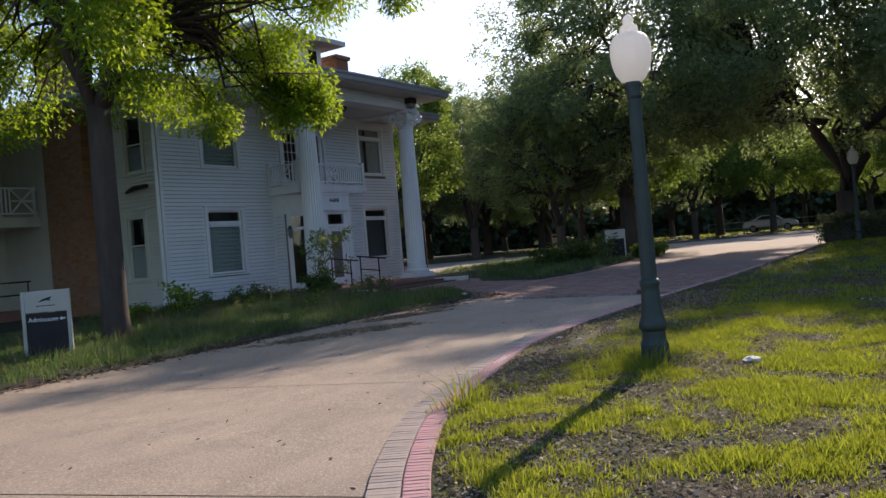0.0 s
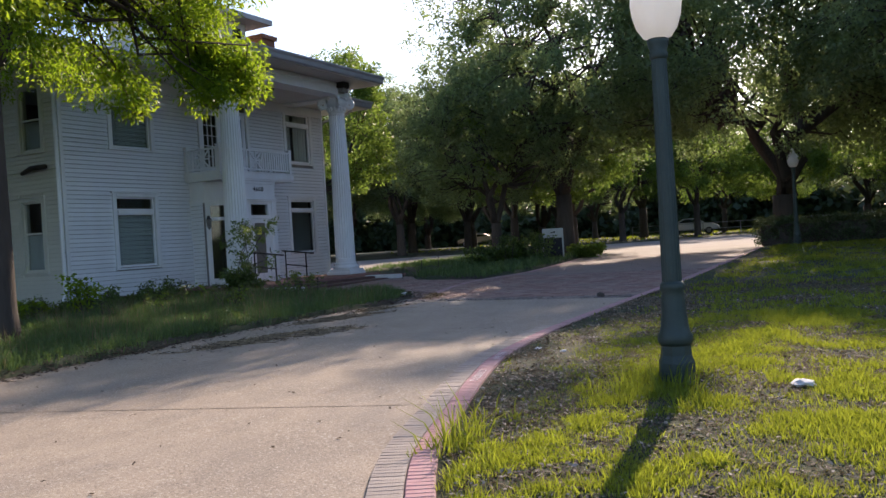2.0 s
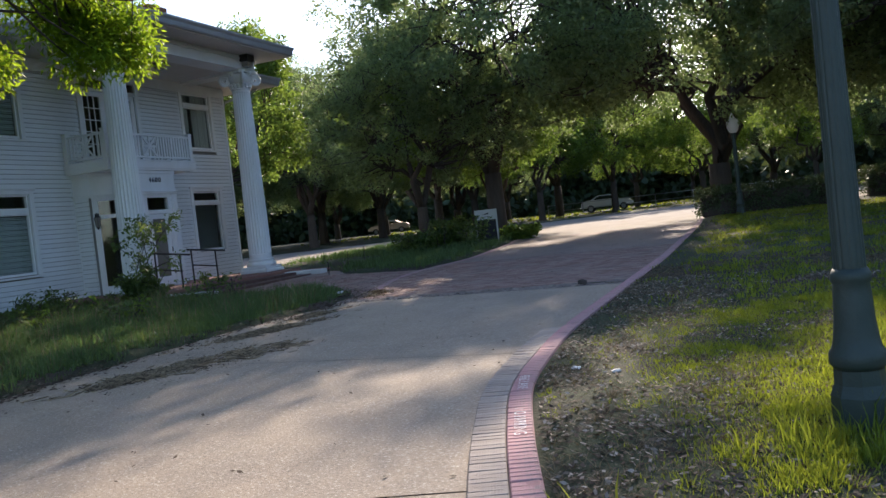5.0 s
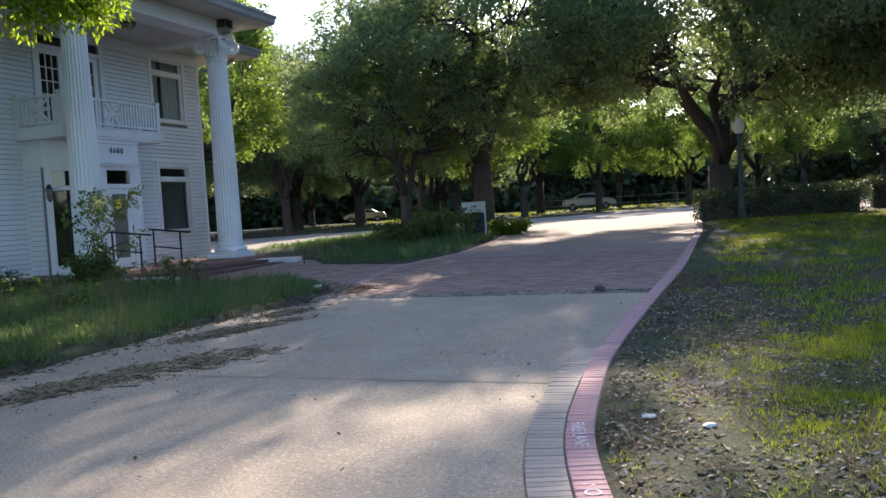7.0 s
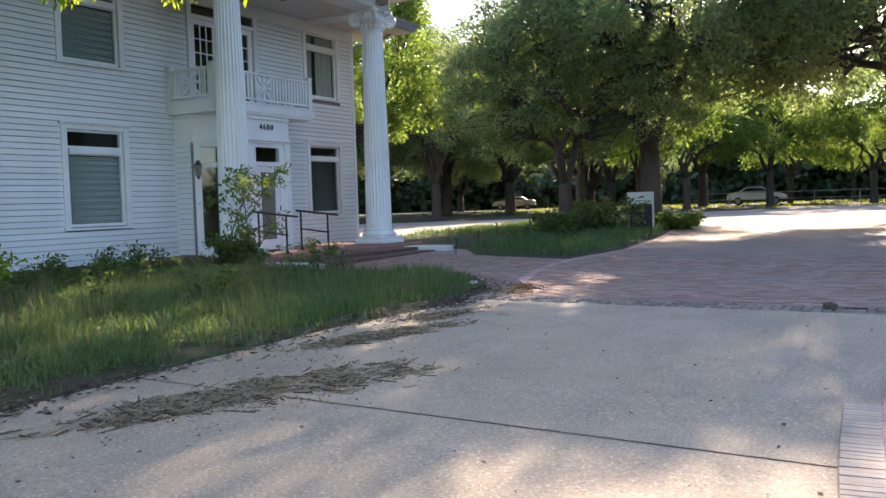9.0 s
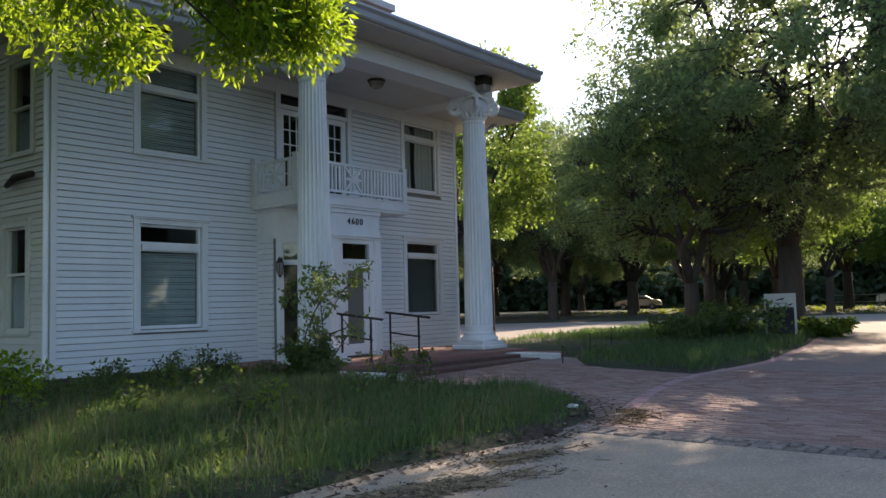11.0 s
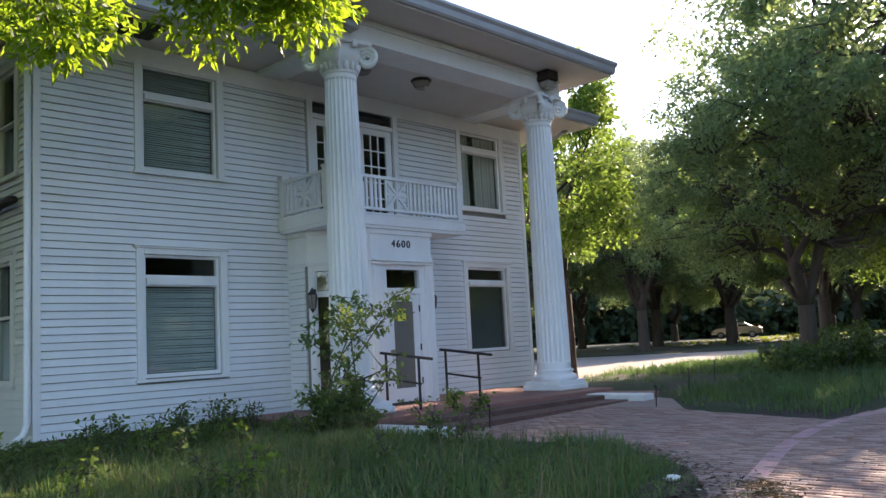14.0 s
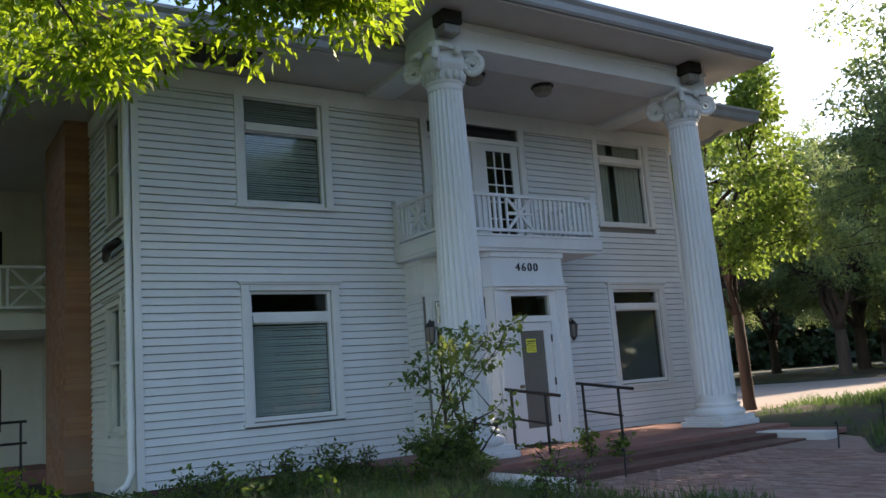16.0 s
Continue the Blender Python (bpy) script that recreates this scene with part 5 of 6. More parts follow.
shrub("sapling", -16.8, 18.72, 1.95, 0.72, 6, 4, 0.095, 3, "wild sapling with sparse leaves before the column", "sapling")
shrub("bush", -17.0, 18.5, 0.62, 0.42, 14, 4, 0.075, 4, "dense dark bush at the porch corner", "bush")
shrub("bush", -16.6, 18.6, 0.32, 0.28, 9, 4, 0.07, 5, "low dark bush at the porch corner", "bush")
shrub("weed", -16.5, 19.75, 0.8, 0.2, 2, 1, 0.065, 6, "tall green weed on the porch steps", "weed", LEAF_LIGHT)
shrub("weed", -17.0, 20.9, 0.42, 0.08, 2, 2, 0.07, 7, "pale weed growing from the step joint", "weed", LEAF_LIGHT, 0.47)
shrub("weed", -16.7, 21.15, 0.38, 0.07, 2, 2, 0.07, 8, "pale weed growing from the step joint", "weed", LEAF_LIGHT, 0.39)
shrub("bush", -17.0, 13.6, 0.9, 0.4, 5, 2, 0.10, 9, "sunlit yellow-green bush near the house corner", "bush", LEAF_PECAN)
shrub("bush", -18.0, 12.9, 0.4, 0.6, 7, 2, 0.10, 10, "low sunlit ground plant under the tree", "bush", LEAF_PECAN)
rng = random.Random(12)
for k in range(14):
    y = 15.9 + k * 0.21 + rng.uniform(-0.1, 0.1)
    x = -19.45 + rng.uniform(-0.15, 0.75)
    shrub("weed", x, y, rng.uniform(0.3, 0.6), rng.uniform(0.10, 0.2), rng.randint(1, 2), 1, rng.uniform(0.06, 0.09), 40 + k, "leafy green weeds along the house wall", "weed")["group"] = "weeds along the wall"
for k in range(12):
    x, y = rng.uniform(-17.5, -12.6), rng.uniform(28.5, 38)
    if inside_distance(np.array([x]), np.array([y]), ISLAND)[0] > 0.5:
        shrub("weed", x, y, rng.uniform(0.4, 1.2), rng.uniform(0.3, 0.6), rng.randint(3, 6), 2, 0.11, 70 + k, "scrubby undergrowth below island trees", "weed")["group"] = "undergrowth of the island"
for k in range(16):
    x, y = rng.uniform(-18.6, -12.8), rng.uniform(12.8, 18.6)
    shrub("weed", x, y, rng.uniform(0.3, 0.55), rng.uniform(0.12, 0.25), rng.randint(1, 3), 1, rng.uniform(0.06, 0.10), 120 + k, "leafy weed standing in the long grass", "weed", LEAF_LIGHT if k % 3 == 0 else None)["group"] = "weeds of the verge"
for x, y, h in ((-12.4, 33.4, 0.6), (-14.6, 30.6, 0.5)):
    shrub("bush", x, y, h, 0.8, 12, 4, 0.14, int(x * -10), "sunlit bush beside the dark sign", "bush", LEAF_LIGHT)


def blades(name, n, xr, yr, keep, height, width, mat, seed, label, lean=0.5, tuft=9, spread=0.3):
    """Grass blades in small tufts over a stretch of ground, thinned by keep(x, y)."""
    rs = np.random.RandomState(seed)
    m = n // tuft
    cx, cy = rs.uniform(*xr, m), rs.uniform(*yr, m)
    ck = keep(cx, cy)
    ok = rs.random(m) < ck
    size = np.repeat(rs.uniform(0.5, 1.25, ok.sum()), tuft)
    cx, cy, k = (np.repeat(v[ok], tuft) for v in (cx, cy, ck))
    ox, oy = rs.normal(size=len(cx)) * spread * height, rs.normal(size=len(cx)) * spread * height
    x, y = cx + ox, cy + oy
    n = len(x)
    z = ground_height(x, y) - 0.01
    h = height * size * rs.uniform(0.5, 1.2, n) * (0.55 + 0.45 * np.clip(k, 0, 1)) * np.where((x < -16.5) & (y < 21) & (y > 6), np.clip(0.25 + (x + 19.0) / 2.6 * 0.75, 0.25, 1), 1)
    a = np.arctan2(oy, ox) + rs.normal(size=n) * 0.7
    ln = rs.uniform(0.1, 1.0, n) * lean * h
    dx, dy = np.cos(a), np.sin(a)
    b = rs.uniform(0, math.tau, n)
    sx, sy = np.cos(b) * width / 2, np.sin(b) * width / 2
    base = np.stack([x, y, z], -1)
    mid = base + np.stack([dx * ln * 0.35, dy * ln * 0.35, h * 0.6], -1)
    tip = base + np.stack([dx * ln, dy * ln, h * 0.95], -1)
    s = np.stack([sx, sy, 0 * sx], -1)
    V = np.stack([base - s, base + s, mid + s * 0.8, mid - s * 0.8, tip + s * 0.12, tip - s * 0.12], 1).reshape(-1, 3)
    i = np.arange(n)[:, None] * 6
    F = np.concatenate([i + np.array([0, 1, 2, 3]), i + np.array([3, 2, 4, 5])], 1).reshape(-1, 4)
    ob = new(name, quick_mesh(name, V, F, mat))
    return tagged(ob, label, "grass", "", "stuff")


def patchy(x, y, f=1.0, seed=0.0):
    v = np.sin(1.7 * f * x + 2.1 * np.sin(1.1 * f * y + seed)) * np.sin(1.5 * f * y + 1.6 * np.sin(0.9 * f * x + seed)) + 0.6 * np.sin(4.1 * f * x + 1.2 * y + seed) * np.sin(3.7 * f * y - x)
    return np.clip(0.5 + 0.55 * v, 0, 1)


def clump(x, y, seed):
    """Uneven patches at two sizes, 0 bare to 1 lush."""
    v = 0.6 * patchy(x + 0.3 * np.sin(3.1 * y), y + 0.3 * np.sin(2.7 * x), 1.5, seed) + 0.4 * patchy(x, y, 4.3, seed + 1.0)
    return np.clip((v - 0.36) * 3.2, 0, 1)


def right_keep(x, y):
    d = inside_distance(x, y, RIGHT)
    strip = np.where(y > 6.8, np.clip((d - 0.4) / 0.8, 0.10, 1), 1)
    bare = 1.1 * np.exp(-(((x + 4.55) / 0.5) ** 2 + ((y - 8.3) / 2.1) ** 2)) + 0.9 * np.exp(-(((x + 4.7) / 0.9) ** 2 + ((y - 12.5) / 3) ** 2))
    lush = np.exp(-(((x + 3.3) / 0.75) ** 2 + ((y - 9.4) / 1.8) ** 2)) * (0.55 + 0.45 * patchy(x, y, 3.1, 2.0))
    return np.where(d > 0.22, (0.05 + 0.95 * np.maximum(clump(x, y, 0.6), lush)) * np.clip(1 - 0.8 * bare, 0.06, 1) * strip, 0)


def tuft_keep(x, y):
    return np.clip(right_keep(x, y) * 1.6 - 0.75, 0, 1)


blades("lawn_grass", 400000, (-5.2, 0.9), (2.0, 13.0), right_keep, 0.062, 0.007, GRASS, 1, "patchy short green lawn with thin spots", 0.9, 9, 0.8)
blades("lawn_tufts", 110000, (-5.2, 0.9), (2.0, 13.0), tuft_keep, 0.105, 0.007, GRASS, 19, "longer yellow-green grass tufts in the lawn", 0.9, 14, 0.32)
blades("lawn_grass", 110000, (-5.8, 3.0), (12.5, 35.0), right_keep, 0.085, 0.018, GRASS, 2, "shaded lawn reaching to the hedge", 0.8, 9, 1.0)
blades("lawn_grass", 60000, (0.85, 10.0), (1.5, 35.0), right_keep, 0.11, 0.02, GRASS, 13, "patchy lawn under the roadside trees", 0.8, 9, 1.0)
blades("lawn_grass", 22000, (-1.0, 8.0), (-8.0, 1.5), right_keep, 0.12, 0.012, GRASS, 12, "short lawn beside the path")


def left_keep(x, y):
    d = inside_distance(x, y, LAWN_LEFT)
    return np.where((d > 0.05) & (x > -21) & ((x > -19.9) | (y < 15.3)), np.clip(d / 0.5, 0.25, 1) * (0.45 + 0.55 * patchy(x, y, 0.8, 2.0)), 0)


blades("verge_grass", 120000, (-21, -10.6), (6.0, 20.4), left_keep, 0.22, 0.011, GRASS_TALL, 3, "long unmown grass and weeds before the house", 0.7)
blades("verge_grass", 30000, (-24, -10.8), (-6, 6.2), left_keep, 0.30, 0.018, GRASS_TALL, 4, "long unmown grass beside the drive", 0.7)
blades("island_grass", 45000, (-20.6, -11.5), (22.3, 43), lambda x, y: np.where(inside_distance(x, y, ISLAND) > 0.08, (0.35 + 0.65 * patchy(x, y, 0.6, 1.0)) * np.where((x < -15.3) & (y < 30), 0.12, 1), 0), 0.24, 0.020, GRASS_TALL, 5, "rough grass on the planted island", 0.7)
blades("far_grass", 30000, (-40, 25), (60, 100), lambda x, y: np.where(inside_distance(x, y, BEYOND) > 0.5, 0.5, 0), 0.2, 0.06, GRASS, 6, "far park grass beyond the road")
def dry_keep(x, y):
    d = inside_distance(x, y, RIGHT)
    return np.where(d > 0.2, np.clip(1.0 - clump(x, y, 0.6), 0, 1) * 0.9, 0)


blades("dry_grass", 130000, (-5.6, 0.9), (2.5, 18.0), dry_keep, 0.05, 0.005, DRY_GRASS, 15, "dry flattened grass stalks on the lawn", 3.0)
blades("long_stalks", 5200, (-4.6, 3.0), (3.0, 13.0), lambda x, y: dry_keep(x, y) * patchy(x, y, 0.7, 3.0), 0.10, 0.006, DRY_GRASS, 18, "long bleached stalks lying on the lawn", 4.0, 5, 0.5)
blades("dry_stems", 9000, (-20, -10.7), (5.0, 20.2), left_keep, 0.42, 0.006, DRY_GRASS, 16, "dry seeding stems among the long grass", 0.5)
blades("verge_weeds", 16000, (-20, -10.8), (5.0, 20.2), lambda x, y: left_keep(x, y) * patchy(x, y, 1.6, 5.0), 0.20, 0.03, GRASS_TALL, 17, "broad-leaved weeds in the long grass", 1.2)


def leafy_cover(name, n, xr, yr, keep, rise, size, mat, seed, label):
    """Low broad-leaved plants covering the ground in uneven heaps."""
    rs = np.random.RandomState(seed)
    x, y = rs.uniform(*xr, n), rs.uniform(*yr, n)
    k = keep(x, y)
    ok = rs.random(n) < k
    x, y, k = x[ok], y[ok], k[ok]
    z = ground_height(x, y) + rise * k * rs.uniform(0.15, 1.0, len(x))
    V, F = leaf_cloud(np.stack([x, y, z], -1), rs.uniform(0.05, 0.13, len(x)), 11, size, 0.5, rs, -0.1, 0.7)
    V[:, 2] = np.maximum(V[:, 2], np.repeat(ground_height(x, y), 44) + 0.004)
    ob = new(name, quick_mesh(name, V, F, mat))
    return tagged(ob, label, "weeds", "", "stuff")


def wall_weeds(x, y):
    d = inside_distance(x, y, LAWN_LEFT)
    near = np.clip((-16.6 - x) / 2.2, 0, 1)
    return np.where((d > 0.4) & ((x > -19.95) | (y < 15.4)), (0.12 + 0.88 * near) * (0.25 + 0.75 * patchy(x, y, 1.2, 7.0)), 0)


leafy_cover("wall_weeds", 4800, (-19.95, -12.0), (12.5, 18.7), wall_weeds, 0.30, 0.06, LEAF_SHRUB, 51, "dark leafy weeds crowding the house wall")
leafy_cover("verge_clover", 9000, (-19.0, -11.0), (6.0, 18.9), lambda x, y: left_keep(x, y) * patchy(x, y, 1.9, 3.0), 0.16, 0.04, LEAF_SHRUB, 52, "low broad weeds among the verge grass")
# tufts that lean over the kerb
blades("kerb_tuft", 1400, (-4.45, -3.55), (5.5, 7.0), lambda x, y: np.exp(-(((x + 4.05) / 0.20) ** 2 + ((y - 6.25) / 0.35) ** 2)), 0.27, 0.012, GRASS, 7, "long grass tuft growing over the kerb", 1.1)
blades("lamp_tuft", 1600, (-3.9, -2.3), (7.3, 9.0), lambda x, y: np.exp(-(((x + 3.15) / 0.35) ** 2 + ((y - 8.1) / 0.4) ** 2)), 0.22, 0.011, GRASS, 8, "longer grass round the lamp base", 0.7)


def flakes(name, n, xr, yr, keep, size, mat, seed, label, lift=0.008, category="litter", aspect=0.55):
    """Flat dry leaves and twigs lying on the ground."""
    rs = np.random.RandomState(seed)
    x, y = rs.uniform(*xr, n), rs.uniform(*yr, n)
    ok = rs.random(n) < keep(x, y)
    x, y = x[ok], y[ok]
    n = len(x)
    z = np.maximum(ground_height(x, y), slope(y)) + lift
    a = rs.uniform(0, math.tau, n)
    L = size * rs.uniform(0.4, 1.5, n)
    d = np.stack([np.cos(a) * L, np.sin(a) * L, rs.uniform(-0.2, 0.5, n) * L], -1)
    s = np.stack([-np.sin(a) * L * aspect, np.cos(a) * L * aspect, rs.uniform(-0.3, 0.3, n) * L], -1)
    p = np.stack([x, y, z], -1)
    V = np.stack([p - d * 0.5, p + s * 0.5, p + d * 0.5, p - s * 0.5], 1).reshape(-1, 3)
    V[:, 2] = np.maximum(V[:, 2], np.repeat(z - lift + 0.002, 4))
    F = np.arange(n)[:, None] * 4 + np.array([0, 1, 2, 3])
    ob = new(name, quick_mesh(name, V, F, mat))
    return tagged(ob, label, category, "", "stuff")


def right_litter(x, y):
    d = inside_distance(x, y, RIGHT)
    return np.where(d > 0.2, 0.10 + 0.9 * np.exp(-((d - 0.6) / 0.8) ** 2) * patchy(x, y, 1.3, 4.0) + 0.6 * np.clip(0.8 - clump(x, y, 0.6), 0, 1), 0)


flakes("dead_leaves", 90000, (-5.7, 0.9), (3.0, 18.0), right_litter, 0.035, LITTER, 20, "grey-brown dead leaves and mulch on the lawn")
flakes("pale_leaves", 34000, (-5.7, 0.9), (3.0, 16.0), right_litter, 0.036, LITTER_PALE, 23, "bleached leaf flakes and chips on the lawn", 0.014, "litter", 0.4)


def edge_litter(x, y):
    d = inside_distance(x, y, LAWN_LEFT)
    return np.exp(-((d + 0.05) / 0.22) ** 2) * (0.3 + 0.7 * patchy(x, y, 1.1, 1.0))


flakes("dead_leaves", 26000, (-13.0, -10.2), (3.0, 20.0), edge_litter, 0.06, LITTER, 21, "dead leaves along the verge")
flakes("pale_leaves", 1500, (-13.0, -10.2), (3.0, 20.0), edge_litter, 0.045, LITTER_PALE, 24, "bleached leaves along the verge edge", 0.012)
def drift(x, y):
    """Leaf crumbs round the straw and the broken edge of the drive."""
    heaps = np.exp(-(((x + 9.7) / 0.5) ** 2 + ((y - 11.4) / 1.1) ** 2)) + np.exp(-(((x + 10.4) / 0.4) ** 2 + ((y - 13.9) / 1.3) ** 2)) + 1.5 * np.exp(-(((x + 10.75) / 0.35) ** 2 + ((y - 17.2) / 0.9) ** 2))
    return np.clip(heaps, 0, 1) * np.clip(1.6 * patchy(x, y, 2.6, 2.0) - 0.3, 0.03, 1)


flakes("leaf_drift", 22000, (-11.6, -8.6), (8.5, 19.0), drift, 0.026, LITTER, 26, "drifted dead leaves and crumbs on the drive edge")
flakes("drive_litter", 700, (-11, -3), (3, 30), lambda x, y: np.where(planted(x, y) < -0.2, 0.9, 0), 0.035, LITTER, 22, "scattered leaf crumbs on the drive")


def straw(cx, cy, lx, ly, n, rz, seed):
    """A washed-up mat of straw and twigs."""
    rs = np.random.RandomState(seed)
    u, v = rs.normal(size=n) * lx * 0.42, rs.normal(size=n) * ly * 0.38
    c, s = math.cos(radians(rz)), math.sin(radians(rz))
    x, y = cx + u * c - v * s, cy + u * s + v * c
    ok = rs.random(n) < np.clip(1.7 * patchy(x, y, 2.3, seed) - 0.25, 0.05, 1)
    u, v, x, y = u[ok], v[ok], x[ok], y[ok]
    n = len(x)
    z = np.maximum(slope(y), ground_height(x, y)) + 0.004 + rs.random(n) * 0.05 * np.exp(-(u / lx) ** 2 * 3 - (v / ly) ** 2 * 3)
    a = radians(rz) + rs.normal(size=n) * 0.75
    L, w = 0.05 + 0.22 * rs.random(n) ** 2.2, rs.uniform(0.0015, 0.0055, n)
    p = np.stack([x, y, z], -1)
    d = np.stack([np.cos(a) * L / 2, np.sin(a) * L / 2, rs.normal(size=n) * 0.012], -1)
    t = np.stack([-np.sin(a) * w, np.cos(a) * w, w], -1)
    V = np.stack([p - d - t, p - d + t, p + d + t, p + d - t], 1).reshape(-1, 3)
    ob = new("straw_mat", quick_mesh("straw_mat", V, np.arange(n)[:, None] * 4 + np.array([0, 1, 2, 3]), STRAW_ISLAND))
    return tagged(ob, "washed-up dry straw and twigs on the concrete", "straw", "straw on the drive", "stuff")


STRAW_ISLAND = leaf_material("straw_stalk", (0.035, 0.026, 0.017), (0.34, 0.26, 0.16), (0.2, 0.15, 0.08), 0.1, 0.9)
straw(-9.62, 11.5, 1.15, 0.44, 5600, 62, 1)
straw(-9.95, 10.5, 1.0, 0.20, 1000, 60, 2)
straw(-10.35, 10.35, 0.7, 0.16, 300, 75, 5)
straw(-10.3, 13.5, 1.2, 0.26, 1500, 68, 3)
straw(-10.35, 14.9, 0.9, 0.22, 900, 80, 4)
straw(-10.6, 17.6, 0.8, 0.35, 700, 120, 6)


# ---- street things ----
def street_lamp(x, y):
    top = empty("street_lamp", x, y, gz(x, y) - 0.03)

    def octo(k, r, z):
        return r * (1.0 if z < 0.34 else 1 - 0.02 * (k % 2))

    bm = lathe(bmesh.new(), [(0.1480, 0), (0.1480, 0.20), (0.1369, 0.23), (0.1258, 0.26), (0.1221, 0.34)], 8)
    part("foot", bm, POST_GREEN, top, "eight-sided cast iron foot")
    bm = lathe(bmesh.new(), [(0.1221, 0.34), (0.1406, 0.37), (0.1406, 0.42), (0.1221, 0.45), (0.1110, 0.50), (0.0999, 0.60), (0.0925, 0.74), (0.0888, 0.78), (0.0999, 0.80), (0.0999, 0.83), (0.0851, 0.86)], 32)
    part("base", bm, POST_GREEN, top, smooth=True)
    n = 48
    bm = lathe(bmesh.new(), [(0.0799, 0.86), (0.0770, 1.2), (0.0681, 2.070), (0.0622, 2.650), (0.0629, 2.670)], n, 0, 0, lambda k, r, z: r * (1 - 0.05 * (k % 4 == 0)))
    part("shaft", bm, POST_GREEN, top)
    bm = lathe(bmesh.new(), [(0.0629, 2.670), (0.0740, 2.690), (0.0740, 2.720), (0.0666, 2.740), (0.0851, 2.800), (0.0888, 2.830), (0.0740, 2.840)], 32)
    part("collar", bm, POST_GREEN, top, smooth=True)
    bm = lathe(bmesh.new(), [(0.08, 2.840), (0.115, 2.855), (0.165, 2.930), (0.195, 3.030), (0.207, 3.130), (0.20, 3.220), (0.17, 3.290), (0.12, 3.325), (0.085, 3.335), (0.095, 3.360), (0.085, 3.400), (0.055, 3.420), (0.05, 3.440), (0.06, 3.460), (0.04, 3.500), (0.015, 3.520)], 64, 0, 0, lambda k, r, z: r * (1 - 0.022 * (k % 4 == 0)))
    part("globe", bm, GLOBE, top, "milky acorn-shaped glass globe", True)
    return tagged(top, "green-grey iron lamp post with acorn globe", "street lamp", "lamp posts along the drive")


street_lamp(-3.07, 8.2)
street_lamp(-4.75, 34.4)


def sign(x, y, rz, label, words):
    top = empty("notice_board", x, y, gz(x, y), rz)
    for u in (-0.36, 0.36):
        part("post", bevelled(box(bmesh.new(), u - 0.03, u + 0.03, -0.03, 0.03, -0.1, 1.16), 0.005), SIGN_WHITE, top)
    part("header", bevelled(box(bmesh.new(), -0.33, 0.33, -0.025, 0.025, 0.80, 1.16), 0.005), SIGN_WHITE, top, "cream header board")
    part("panel", bevelled(box(bmesh.new(), -0.33, 0.33, -0.022, 0.022, 0.10, 0.785), 0.005), SIGN_BLACK, top, "black text panel")
    bm = bmesh.new()
    pts = [(-0.12, 0.97), (-0.04, 1.02), (0.05, 1.04), (0.13, 1.06), (0.07, 1.01), (0.10, 0.98), (0.02, 0.995), (-0.05, 0.98)]
    bm.faces.new([bm.verts.new((u, -0.0265, z)) for u, z in pts])
    part("emblem", bm, SIGN_BLACK, top, "plain dark curved emblem")
    part("emblem_line", box(bmesh.new(), -0.15, 0.15, -0.0275, -0.0255, 0.90, 0.915), POST_GREEN, top)
    if words:
        lettering("writing", words, 0.105, Matrix.Translation((-0.05, -0.024, 0.68)) @ Matrix.Rotation(radians(90), 4, "X"), LETTER, top, 0.002)
        bm = bmesh.new()
        bm.faces.new([bm.verts.new((u, -0.0255, z)) for u, z in ((0.21, 0.68), (0.25, 0.715), (0.25, 0.69), (0.30, 0.69), (0.30, 0.67), (0.25, 0.67), (0.25, 0.645))])
        part("arrow", bm, LETTER, top)
    return tagged(top, label, "sign", "direction signs")


sign(-13.35, 7.93, 40, "black and cream direction sign reading Admissions in grass", "Admissions")
sign(-13.0, 31.4, 22, "black and cream sign among shrubs by the road", "")

# ---- house fittings ----
for y in (20.55, 21.98):
    top = empty("handrail", -17.75, y, 0.555)
    bm = bmesh.new()
    tube(bm, [(-0.58, 0, 0.93), (0.62, 0.02, 0.80)], 0.024, 8)
    part("rail", bm, BLACK, top)
    bm = bmesh.new()
    tube(bm, [(-0.45, 0, 0.50), (0.36, 0.012, 0.41)], 0.018, 8)
    part("rail", bm, BLACK, top)
    for u, h in ((-0.45, 0.91), (0.33, 0.83)):
        bm = bmesh.new()
        tube(bm, [(u, 0.0, -0.01), (u, 0.0, h)], 0.022, 8)
        part("post", bm, BLACK, top)
    tagged(top, "black iron pipe handrail on the porch", "handrail", "porch handrails")
for y in (20.62, 22.07):
    top = empty("ceiling_light", -18.55, y, 6.60)
    part("base", lathe(bmesh.new(), [(0.19, -0.09), (0.20, -0.05), (0.19, 0.0)], 8), BRONZE, top)
    part("diffuser", lathe(bmesh.new(), [(0.08, -0.22), (0.14, -0.19), (0.175, -0.09)], 8), GLASS_MILK, top, "ribbed grey glass bowl")
    tagged(top, "dark octagonal ceiling light under the portico", "ceiling light", "portico ceiling lights")
for y in (19.45, 24.66):
    top = empty("floodlight", -17.52, y, 6.955)
    part("housing", bevelled(box(bmesh.new(), -0.14, 0.16, -0.17, 0.17, -0.20, 0.0), 0.015), BRONZE, top)
    part("lens", bevelled(box(bmesh.new(), -0.10, 0.13, -0.14, 0.14, -0.35, -0.20), 0.03, 2), GLASS_MILK, top, "clouded square lens")
    tagged(top, "dark box floodlight fixed under the eave", "floodlight", "eave floodlights")


